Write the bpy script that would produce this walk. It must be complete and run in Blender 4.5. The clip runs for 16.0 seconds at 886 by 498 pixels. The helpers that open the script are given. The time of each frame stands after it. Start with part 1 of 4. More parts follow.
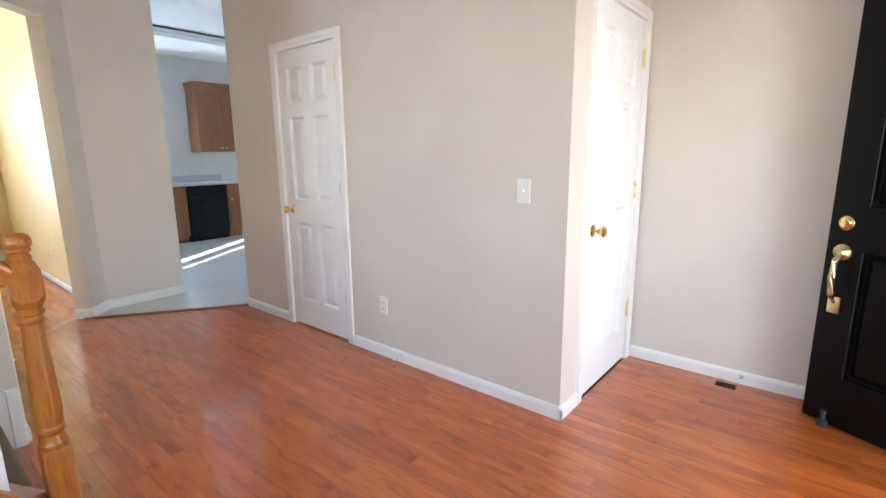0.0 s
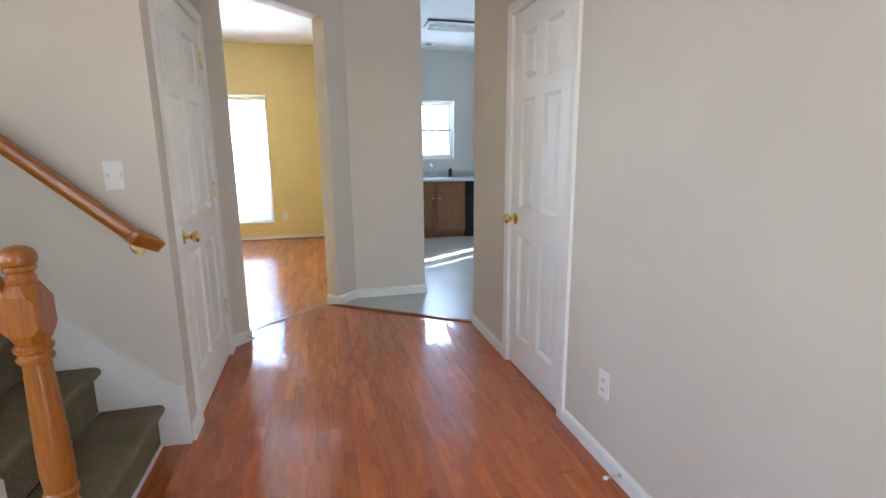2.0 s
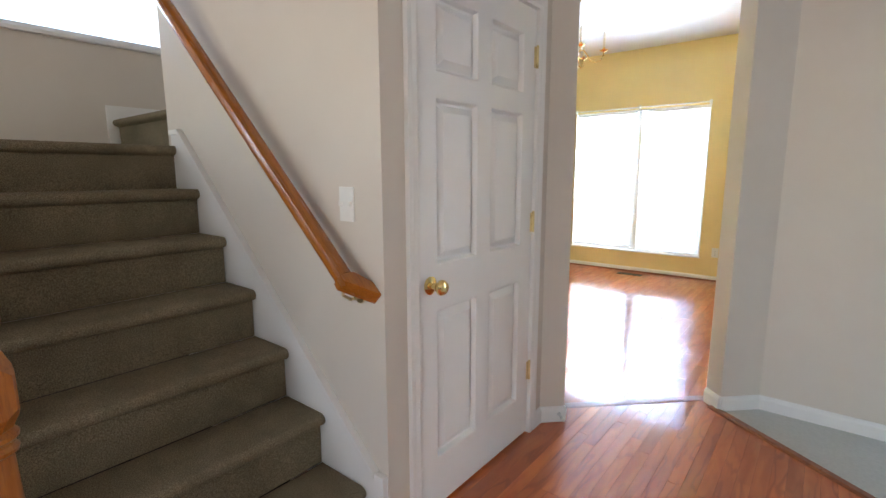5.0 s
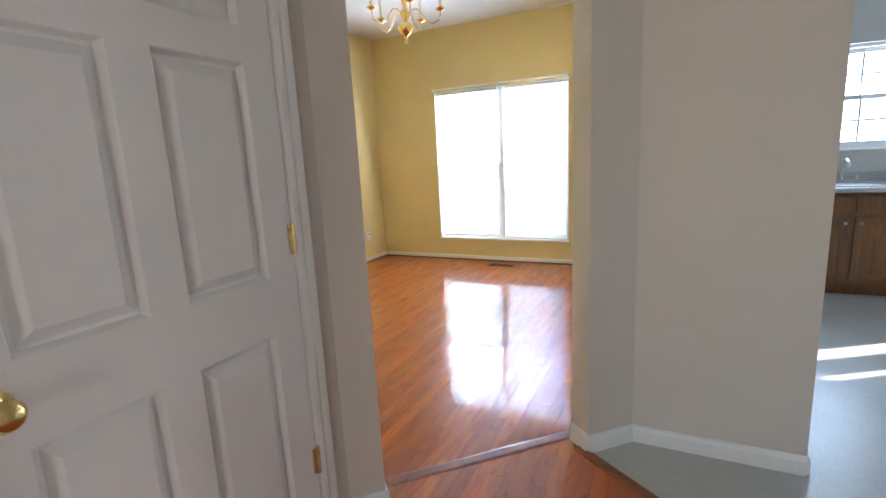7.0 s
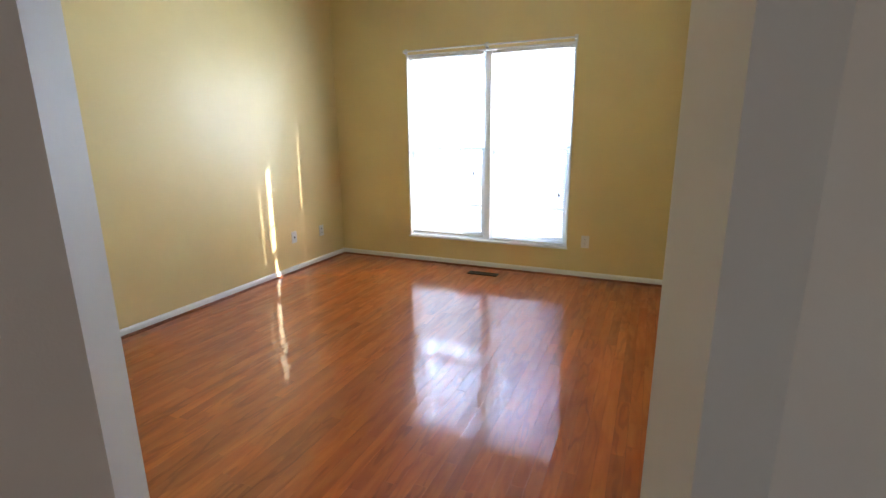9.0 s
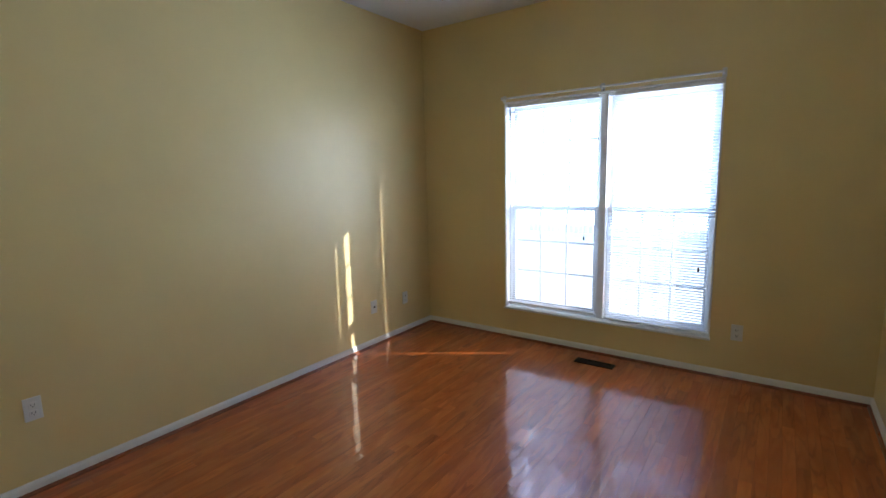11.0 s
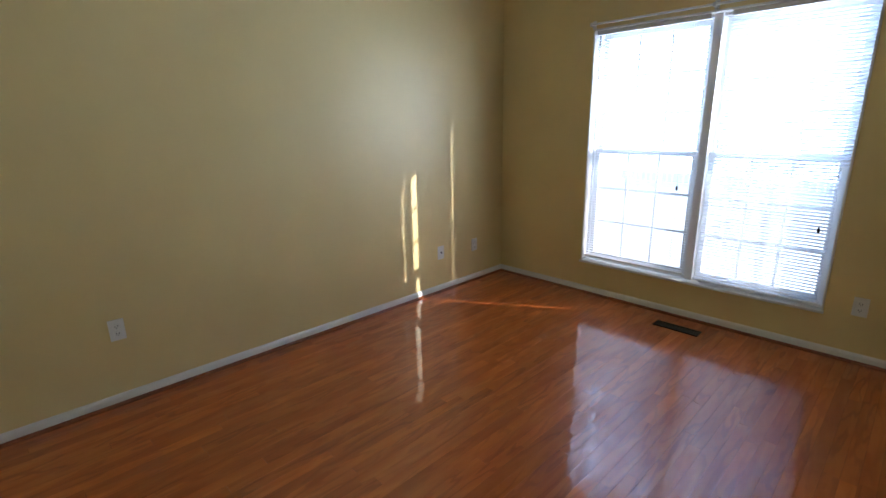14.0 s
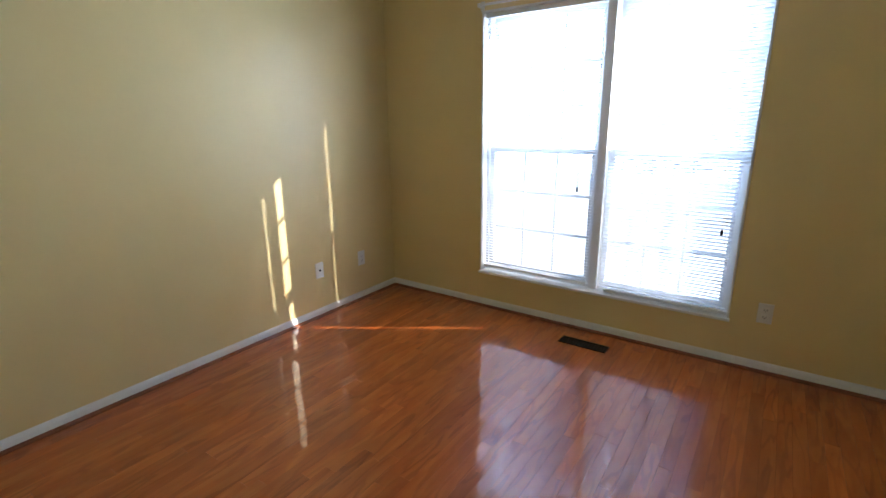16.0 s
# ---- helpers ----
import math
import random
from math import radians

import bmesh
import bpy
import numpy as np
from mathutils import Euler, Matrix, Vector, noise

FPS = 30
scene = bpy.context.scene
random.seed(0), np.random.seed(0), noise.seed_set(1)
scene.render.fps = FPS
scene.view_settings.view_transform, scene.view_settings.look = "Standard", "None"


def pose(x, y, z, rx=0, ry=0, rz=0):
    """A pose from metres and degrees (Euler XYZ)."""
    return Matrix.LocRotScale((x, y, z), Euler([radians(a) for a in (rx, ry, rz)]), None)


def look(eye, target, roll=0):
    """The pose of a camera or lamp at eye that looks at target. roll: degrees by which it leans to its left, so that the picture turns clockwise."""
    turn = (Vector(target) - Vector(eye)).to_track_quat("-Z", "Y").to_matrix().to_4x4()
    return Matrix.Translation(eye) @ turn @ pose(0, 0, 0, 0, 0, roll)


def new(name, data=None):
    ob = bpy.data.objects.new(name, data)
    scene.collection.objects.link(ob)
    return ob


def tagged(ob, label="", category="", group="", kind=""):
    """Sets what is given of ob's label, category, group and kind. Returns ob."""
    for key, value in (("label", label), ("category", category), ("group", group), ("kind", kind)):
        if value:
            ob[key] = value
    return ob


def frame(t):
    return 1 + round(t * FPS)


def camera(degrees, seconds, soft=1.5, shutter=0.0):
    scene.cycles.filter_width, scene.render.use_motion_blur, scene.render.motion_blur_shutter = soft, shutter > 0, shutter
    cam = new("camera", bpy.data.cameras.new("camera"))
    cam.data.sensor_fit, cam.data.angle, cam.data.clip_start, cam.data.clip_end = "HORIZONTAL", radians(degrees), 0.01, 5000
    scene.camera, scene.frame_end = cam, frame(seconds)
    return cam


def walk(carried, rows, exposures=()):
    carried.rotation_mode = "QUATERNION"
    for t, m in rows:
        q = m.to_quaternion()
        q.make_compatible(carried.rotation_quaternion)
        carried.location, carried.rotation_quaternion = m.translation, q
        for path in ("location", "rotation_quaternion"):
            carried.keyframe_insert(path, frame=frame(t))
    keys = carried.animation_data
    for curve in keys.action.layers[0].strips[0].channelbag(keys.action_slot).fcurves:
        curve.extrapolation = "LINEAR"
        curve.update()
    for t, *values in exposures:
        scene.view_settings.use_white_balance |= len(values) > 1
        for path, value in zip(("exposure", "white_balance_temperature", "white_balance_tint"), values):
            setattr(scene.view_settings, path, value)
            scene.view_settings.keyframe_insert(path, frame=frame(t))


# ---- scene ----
cam = camera(86.1, 16.0)

PATH = [
    (0, (0.182, 0.31, 1.312), (1.693, 1.56, 0.917), -0.6),
    (0.5, (0.4, 0.412, 1.289), (1.759, 1.816, 0.864), -0.7),
    (1, (0.625, 0.577, 1.292), (1.789, 2.155, 0.9), -1.0),
    (1.5, (0.894, 0.723, 1.31), (1.67, 2.528, 0.939), -0.5),
    (2, (1.121, 0.902, 1.294), (1.606, 2.801, 0.896), -0.5),
    (2.5, (1.292, 1.083, 1.303), (1.467, 3.042, 0.94), -1.0),
    (3, (1.476, 1.233, 1.311), (1.082, 3.159, 0.944), -1.1),
    (3.5, (1.57, 1.392, 1.303), (0.837, 3.216, 0.932), -2.3),
    (3.7, (1.557, 1.498, 1.322), (0.735, 3.279, 0.933), -1.5),
    (5.8, (1.576, 2.331, 1.318), (0.248, 3.799, 1.035), -0.9),
    (6, (1.57, 2.405, 1.323), (0.321, 3.933, 0.999), -1.8),
    (6.5, (1.536, 2.725, 1.292), (0.465, 4.378, 0.944), -2.6),
    (7, (1.525, 3.016, 1.302), (0.646, 4.772, 0.926), -2.9),
    (7.5, (1.423, 3.29, 1.288), (0.708, 5.111, 0.869), -2.3),
    (8, (1.35, 3.542, 1.283), (0.693, 5.373, 0.82), -2.6),
    (8.5, (1.218, 3.83, 1.283), (0.46, 5.623, 0.833), -0.8),
    (9, (1.094, 4.056, 1.326), (0.313, 5.835, 0.86), -0.5),
    (9.5, (0.962, 4.32, 1.309), (0.139, 6.088, 0.87), -0.6),
    (10, (0.888, 4.558, 1.42), (-0.111, 6.233, 0.976), -1.6),
    (12.3, (0.681, 4.912, 1.511), (-0.641, 6.406, 1.367), -0.5),
    (12.5, (0.749, 4.962, 1.513), (-0.661, 6.365, 1.3), -0.7),
    (13, (0.794, 4.953, 1.485), (-0.715, 6.227, 1.167), -0.8),
    (13.5, (0.816, 4.987, 1.478), (-0.69, 6.239, 1.069), -0.8),
    (14, (0.744, 4.967, 1.456), (-0.647, 6.305, 0.933), -1.1),
    (14.5, (0.632, 4.943, 1.439), (-0.543, 6.436, 0.813), -1.2),
    (15, (0.605, 5.028, 1.425), (-0.407, 6.604, 0.723), -1.5),
    (15.5, (0.565, 5.247, 1.425), (-0.445, 6.835, 0.746), -1.5),
    (16, (0.523, 5.518, 1.412), (-0.589, 7.094, 0.881), -0.7),
]

EXPOSURES = [(0, 2.95, 6400, 12), (1, 2.65, 6300, 11), (2.5, 2.65, 6250, 11), (3.5, 2.98, 6300, 11), (6, 2.5, 6450, 11.5), (7.5, 2.22, 6500, 12), (9, 1.62, 6400, 12.5), (9.5, 1.3, 6250, 13),
             (10, 1.17, 6100, 13), (12.3, 0.2, 5850, 13), (13.5, 0.52, 6000, 14), (14.5, 0.78, 6100, 14), (15.5, 1.09, 6250, 14), (16, 0.92, 6150, 13)]
walk(cam, [(t, look(eye, target, roll)) for t, eye, target, roll in PATH], EXPOSURES)

# ---- world and sun ----
SUN_DIR = Vector((0.838 * math.cos(radians(23.2)), 0.545 * math.cos(radians(23.2)), math.sin(radians(23.2))))
world = bpy.data.worlds.new("world")
scene.world = world
world.use_nodes = True
sky = world.node_tree.nodes.new("ShaderNodeTexSky")
sky.sky_type, sky.sun_disc = "NISHITA", False
sky.sun_elevation, sky.sun_rotation = radians(23.2), radians(58)
world.node_tree.links.new(sky.outputs[0], world.node_tree.nodes["Background"].inputs[0])
world.node_tree.nodes["Background"].inputs[1].default_value = 0.15
sun = new("sun", bpy.data.lights.new("sun", "SUN"))
sun.data.energy, sun.data.angle, sun.data.color = 5.0, radians(0.5), (1.0, 0.965, 0.91)
sun.matrix_basis = look(SUN_DIR * 40, (0, 0, 0))


def window_light(name, m, width, height, power, color):
    """The sky's light at an opening."""
    ob = new(name, bpy.data.lights.new(name, "AREA"))
    ob.data.shape, ob.data.size, ob.data.size_y = "RECTANGLE", width, height
    ob.data.energy, ob.data.color = power, color
    ob.matrix_basis = m
    return ob


SKY_COLOR = (1.0, 0.975, 0.95)
BLUE_SKY = (0.5, 0.71, 1.0)
window_light("dining_window_light", pose(-0.42, 8.80, 1.66, -90, 0, 0), 1.75, 1.25, 41, (0.62, 0.80, 1.0))
window_light("dining_low_light", pose(-0.42, 8.80, 0.64, -90, 0, 0), 1.75, 0.78, 4, (0.62, 0.80, 1.0))
window_light("front_door_light", pose(2.08, -0.95, 1.0, 90, 0, 0), 0.95, 1.9, 2.3, SKY_COLOR).data.spread = radians(105)
# added lamp from the living room side, brightens the hall wall
window_light("added_living_light", pose(-2.45, 0.75, 1.5, 90, 0, -90), 1.6, 1.4, 3.5, SKY_COLOR)
# fill for faces turned to the front, through an added, unseen opening
window_light("added_front_light", pose(-0.6, -0.85, 1.5, 90, 0, 0), 1.7, 1.4, 2.4, SKY_COLOR)
window_light("kitchen_window_light", pose(2.85, 8.80, 1.65, -90, 0, 0), 0.8, 0.9, 6, BLUE_SKY)
window_light("patio_door_light", pose(5.9, 8.95, 1.1, -90, 0, 0), 0.95, 1.9, 15, BLUE_SKY)
window_light("stair_window_light", pose(-2.45, 3.0, 2.7, 90, 0, -90), 1.0, 1.1, 1.7, SKY_COLOR)

# ---- materials ----


def nodes_of(name):
    m = bpy.data.materials.new(name)
    m.use_nodes = True
    return m, m.node_tree.nodes, m.node_tree.links, m.node_tree.nodes["Principled BSDF"]


def coords(n, l, scale, space="Object"):
    mp = n.new("ShaderNodeMapping")
    mp.inputs["Scale"].default_value = scale
    if space == "World":
        l.new(n.new("ShaderNodeNewGeometry").outputs["Position"], mp.inputs[0])
    else:
        l.new(n.new("ShaderNodeTexCoord").outputs["Object"], mp.inputs[0])
    return mp


def noise_tex(n, l, mp, scale, detail=4.0, rough=0.55):
    t = n.new("ShaderNodeTexNoise")
    t.inputs["Scale"].default_value, t.inputs["Detail"].default_value, t.inputs["Roughness"].default_value = scale, detail, rough
    l.new(mp.outputs[0], t.inputs["Vector"])
    return t


def ramp(n, l, source, stops):
    r = n.new("ShaderNodeValToRGB")
    e = r.color_ramp.elements
    e[0].position, e[0].color = stops[0][0], (*stops[0][1], 1)
    e[1].position, e[1].color = stops[-1][0], (*stops[-1][1], 1)
    for p, c in stops[1:-1]:
        x = e.new(p)
        x.color = (*c, 1)
    l.new(source, r.inputs[0])
    return r


def mix(n, l, kind, fac, a, b):
    x = n.new("ShaderNodeMix")
    x.data_type, x.blend_type = "RGBA", kind
    for sock, v in ((x.inputs[0], fac), (x.inputs[6], a), (x.inputs[7], b)):
        if hasattr(v, "links"):
            l.new(v, sock)
        else:
            sock.default_value = v
    return x.outputs[2]


def bump(n, l, b, source, strength, distance):
    x = n.new("ShaderNodeBump")
    x.inputs["Strength"].default_value, x.inputs["Distance"].default_value = strength, distance
    l.new(source, x.inputs["Height"])
    l.new(x.outputs[0], b.inputs["Normal"])


def shade(c, k):
    return tuple(min(1.0, v * k) for v in c)


def paint(name, color, rough=0.6, peel=0.25, spread=0.05, stain=1.3, sheen=0.06):
    """Rolled wall paint: faint patches, orange peel."""
    m, n, l, b = nodes_of(name)
    mp = coords(n, l, (1, 1, 1), "World")
    big = noise_tex(n, l, mp, stain, 5)
    fine = noise_tex(n, l, mp, 240, 2)
    c = ramp(n, l, big.outputs[0], [(0.3, shade(color, 1 - spread)), (0.7, shade(color, 1 + spread))])
    l.new(c.outputs[0], b.inputs["Base Color"])
    r = ramp(n, l, big.outputs[0], [(0.3, (rough - sheen,) * 3), (0.7, (rough + sheen,) * 3)])
    l.new(r.outputs[0], b.inputs["Roughness"])
    bump(n, l, b, fine.outputs[0], peel, 0.0012)
    return m


def plain(name, color, rough=0.4, metal=0.0, spread=0.06, scale=30, grain=0.05, coat=0.0):
    m, n, l, b = nodes_of(name)
    mp = coords(n, l, (1, 1, 1))
    t = noise_tex(n, l, mp, scale, 4)
    c = ramp(n, l, t.outputs[0], [(0.3, shade(color, 1 - spread)), (0.7, shade(color, 1 + spread))])
    l.new(c.outputs[0], b.inputs["Base Color"])
    r = ramp(n, l, t.outputs[0], [(0.3, (max(0.02, rough * 0.85),) * 3), (0.7, (rough * 1.15,) * 3)])
    l.new(r.outputs[0], b.inputs["Roughness"])
    b.inputs["Metallic"].default_value = metal
    b.inputs["Coat Weight"].default_value = coat
    if grain:
        bump(n, l, b, t.outputs[0], grain, 0.002)
    return m


def wood(name, dark, mid, light, stretch, rough=0.28, coat=0.3, vary=0.25, island=False, rings=False):
    """Varnished oak: long grain, open pores, board to board variation."""
    m, n, l, b = nodes_of(name)
    info = n.new("ShaderNodeObjectInfo")
    geo = n.new("ShaderNodeNewGeometry")
    off = n.new("ShaderNodeVectorMath")
    off.operation = "SCALE"
    off.inputs[0].default_value = (7.3, 11.1, 5.7)
    both = n.new("ShaderNodeMath")
    both.operation = "ADD"
    l.new(info.outputs["Random"], both.inputs[0])
    l.new(geo.outputs["Random Per Island"], both.inputs[1])
    chosen = both.outputs[0] if island else info.outputs["Random"]
    l.new(chosen, off.inputs["Scale"])
    add = n.new("ShaderNodeVectorMath")
    l.new(geo.outputs["Position"] if island else n.new("ShaderNodeTexCoord").outputs["Object"], add.inputs[0])
    l.new(off.outputs[0], add.inputs[1])
    mp = n.new("ShaderNodeMapping")
    mp.inputs["Scale"].default_value = stretch
    l.new(add.outputs[0], mp.inputs[0])
    grain = noise_tex(n, l, mp, 1.0, 2 if rings else 6, 0.5 if rings else 0.62)
    grain.inputs["Distortion"].default_value = 0.8
    pores = noise_tex(n, l, mp, 5.0, 3, 0.7)
    c = ramp(n, l, grain.outputs[0], [(0.32, dark), (0.5, mid), (0.68, light)])
    p = ramp(n, l, pores.outputs[0], [(0.36, (0.62, 0.58, 0.55)), (0.5, (1, 1, 1))])
    col = mix(n, l, "MULTIPLY", 0.08 if rings else 0.7, c.outputs[0], p.outputs[0])
    if rings:
        mr = n.new("ShaderNodeMapping")
        mr.inputs["Scale"].default_value = (15.0, 2.6, 15.0)
        l.new(add.outputs[0], mr.inputs[0])
        rise = noise_tex(n, l, mr, 1.0, 2, 0.4)
        many = n.new("ShaderNodeMath")
        many.operation = "MULTIPLY"
        many.inputs[1].default_value = 30.0
        l.new(rise.outputs[0], many.inputs[0])
        wave = n.new("ShaderNodeMath")
        wave.operation = "SINE"
        l.new(many.outputs[0], wave.inputs[0])
        line = ramp(n, l, wave.outputs[0], [(0.25, (1, 1, 1)), (0.95, (0.36, 0.27, 0.2))])
        patch = noise_tex(n, l, mr, 0.35, 1)
        some = ramp(n, l, patch.outputs[0], [(0.42, (0.10, 0.10, 0.10)), (0.62, (0.42, 0.42, 0.42))])
        col = mix(n, l, "MULTIPLY", some.outputs[0], col, line.outputs[0])
    fr = n.new("ShaderNodeMath")
    fr.operation = "FRACT"
    l.new(chosen, fr.inputs[0])
    k = ramp(n, l, fr.outputs[0], [(0.0, (1 - vary,) * 3), (0.55, (1, 1, 1)), (1.0, (1 + vary, 1 + vary * 0.9, 1 + vary * 0.7))])
    col = mix(n, l, "MULTIPLY", 1.0, col, k.outputs[0])
    l.new(col, b.inputs["Base Color"])
    r = ramp(n, l, grain.outputs[0], [(0.3, (rough * 1.25,) * 3), (0.7, (rough * 0.85,) * 3)])
    l.new(r.outputs[0], b.inputs["Roughness"])
    b.inputs["Coat Weight"].default_value = coat
    b.inputs["Coat Roughness"].default_value = 0.055 if rings else rough * 0.6
    if rings:
        b.inputs["Specular IOR Level"].default_value = 0.25
        b.inputs["Coat IOR"].default_value = 1.58
    else:
        bump(n, l, b, pores.outputs[0], 0.06, 0.001)
    return m


def carpet_mat():
    m, n, l, b = nodes_of("carpet")
    mp = coords(n, l, (1, 1, 1), "World")
    tuft = noise_tex(n, l, mp, 260, 3, 0.7)
    wear = noise_tex(n, l, mp, 7, 4)
    c = ramp(n, l, tuft.outputs[0], [(0.3, (0.105, 0.088, 0.058)), (0.55, (0.265, 0.222, 0.150)), (0.75, (0.41, 0.352, 0.252))])
    w = ramp(n, l, wear.outputs[0], [(0.3, (0.8, 0.79, 0.76)), (0.7, (1.1, 1.08, 1.05))])
    l.new(mix(n, l, "MULTIPLY", 1.0, c.outputs[0], w.outputs[0]), b.inputs["Base Color"])
    b.inputs["Roughness"].default_value = 0.95
    b.inputs["Sheen Weight"].default_value = 0.0
    b.inputs["Specular IOR Level"].default_value = 0.1
    bump(n, l, b, tuft.outputs[0], 0.9, 0.006)
    return m


def vinyl_mat():
    m, n, l, b = nodes_of("vinyl_floor")
    mp = coords(n, l, (1, 1, 1), "World")
    fleck = noise_tex(n, l, mp, 60, 4, 0.7)
    cloud = noise_tex(n, l, mp, 2.2, 4)
    c = ramp(n, l, fleck.outputs[0], [(0.3, (0.47, 0.48, 0.46)), (0.7, (0.56, 0.57, 0.55))])
    w = ramp(n, l, cloud.outputs[0], [(0.3, (0.93, 0.93, 0.93)), (0.7, (1.04, 1.04, 1.03))])
    l.new(mix(n, l, "MULTIPLY", 1.0, c.outputs[0], w.outputs[0]), b.inputs["Base Color"])
    b.inputs["Roughness"].default_value = 0.3
    bump(n, l, b, fleck.outputs[0], 0.08, 0.001)
    return m


def glass_mat():
    m, n, l, b = nodes_of("window_glass")
    b.inputs["Base Color"].default_value = (1, 1, 1, 1)
    b.inputs["Roughness"].default_value = 0.0
    b.inputs["IOR"].default_value = 1.05
    b.inputs["Transmission Weight"].default_value = 1.0
    return m


def glow(name, color, strength):
    m, n, l, b = nodes_of(name)
    b.inputs["Base Color"].default_value = (*color, 1)
    b.inputs["Emission Color"].default_value = (*color, 1)
    b.inputs["Emission Strength"].default_value = strength
    return m


def slat_mat():
    """Thin vinyl that lets some light through."""
    m, n, l, b = nodes_of("blind_slat")
    b.inputs["Base Color"].default_value = (0.82, 0.83, 0.85, 1)
    b.inputs["Roughness"].default_value = 0.45
    tr = n.new("ShaderNodeBsdfTranslucent")
    tr.inputs[0].default_value = (0.78, 0.83, 0.92, 1)
    mx = n.new("ShaderNodeMixShader")
    mx.inputs[0].default_value = 0.5
    l.new(b.outputs[0], mx.inputs[1])
    l.new(tr.outputs[0], mx.inputs[2])
    l.new(mx.outputs[0], n["Material Output"].inputs[0])
    return m


BEIGE = paint("beige_wall_paint", (0.645, 0.583, 0.515))
YELLOW = paint("yellow_wall_paint", (0.765, 0.612, 0.292), rough=0.4)
PALE = paint("pale_kitchen_paint", (0.66, 0.66, 0.62))
CEILING = paint("ceiling_paint", (0.78, 0.78, 0.78), rough=0.8, peel=0.5)
TRIM = paint("white_trim_paint", (0.80, 0.79, 0.77), rough=0.38, peel=0.06, spread=0.02, stain=5, sheen=0.015)
DOORPAINT = paint("white_door_paint", (0.84, 0.835, 0.83), rough=0.42, peel=0.08, spread=0.012, stain=4, sheen=0.012)
FLOOR = wood("oak_floor", (0.45, 0.100, 0.017), (0.51, 0.120, 0.022), (0.57, 0.147, 0.030), (14, 2.6, 14), rough=0.34, coat=0.95, vary=0.17, island=True, rings=True)
SHOE = wood("oak_shoe", (0.16, 0.045, 0.014), (0.24, 0.07, 0.022), (0.32, 0.10, 0.032), (6, 6, 40), rough=0.3)
OAK_X = wood("honey_oak_rail", (0.31, 0.094, 0.011), (0.40, 0.130, 0.017), (0.46, 0.163, 0.025), (3, 42, 42), rough=0.24, vary=0.05)
OAK_Z = wood("honey_oak_post", (0.29, 0.088, 0.011), (0.36, 0.118, 0.015), (0.42, 0.150, 0.023), (42, 42, 3), rough=0.33, vary=0.05)
CAB = wood("oak_cabinet", (0.17, 0.060, 0.015), (0.25, 0.096, 0.025), (0.31, 0.125, 0.035), (45, 45, 3), rough=0.35, vary=0.08)
CARPET = carpet_mat()
VINYL = vinyl_mat()
GLASS = glass_mat()
SLAT = slat_mat()
BRASS = plain("polished_brass", (0.80, 0.62, 0.27), rough=0.16, metal=1.0, grain=0.02)
OLDBRASS = plain("worn_brass", (0.70, 0.58, 0.32), rough=0.3, metal=1.0, spread=0.15)
STEEL = plain("brushed_steel", (0.6, 0.6, 0.6), rough=0.3, metal=1.0)
BLACKPAINT = plain("black_door_paint", (0.002, 0.002, 0.0023), rough=0.34, spread=0.05, scale=3, grain=0.0)
BLACKPAINT.node_tree.nodes["Principled BSDF"].inputs["Specular IOR Level"].default_value = 0.18
BLACKGLOSS = plain("black_appliance", (0.004, 0.004, 0.005), rough=0.25)
BLACKGLOSS.node_tree.nodes["Principled BSDF"].inputs["Specular IOR Level"].default_value = 0.2
DARKMETAL = plain("dark_register_metal", (0.03, 0.022, 0.016), rough=0.5, metal=0.6)
RUBBER = plain("grey_rubber", (0.025, 0.027, 0.03), rough=0.7)
PLASTIC = plain("white_plastic", (0.78, 0.77, 0.74), rough=0.35, spread=0.02)
DARK = plain("dark_slot", (0.02, 0.02, 0.02), rough=0.8)
COUNTER = plain("grey_laminate", (0.50, 0.51, 0.52), rough=0.3, spread=0.12, scale=120)
VINYLWHITE = plain("white_window_vinyl", (0.80, 0.81, 0.82), rough=0.35, spread=0.02)
CANDLE = plain("cream_candle_sleeve", (0.75, 0.68, 0.52), rough=0.5)
BULB = plain("clear_bulb_glass", (0.85, 0.83, 0.78), rough=0.1)
DIFFUSER = plain("white_light_diffuser", (0.85, 0.86, 0.88), rough=0.4, spread=0.02)

# ---- building helpers ----


def box(bm, x0, x1, y0, y1, z0, z1):
    v = [bm.verts.new((x, y, z)) for z in (z0, z1) for y in (y0, y1) for x in (x0, x1)]
    for f in ((0, 2, 3, 1), (4, 5, 7, 6), (0, 1, 5, 4), (2, 6, 7, 3), (0, 4, 6, 2), (1, 3, 7, 5)):
        bm.faces.new([v[i] for i in f])
    return bm


def rbox(x0, x1, y0, y1, z0, z1, r=0.004, seg=2):
    bm = box(bmesh.new(), x0, x1, y0, y1, z0, z1)
    bmesh.ops.bevel(bm, geom=bm.edges[:], offset=r, segments=seg, profile=0.6, affect="EDGES")
    return bm


def boxes(*list_of):
    bm = bmesh.new()
    for b in list_of:
        box(bm, *b)
    return bm


def merge(*bms):
    out = bmesh.new()
    for b in bms:
        me = bpy.data.meshes.new("tmp")
        b.to_mesh(me)
        b.free()
        out.from_mesh(me)
        bpy.data.meshes.remove(me)
    return out


def moved(bm, m):
    bmesh.ops.transform(bm, matrix=m, verts=bm.verts)
    return bm


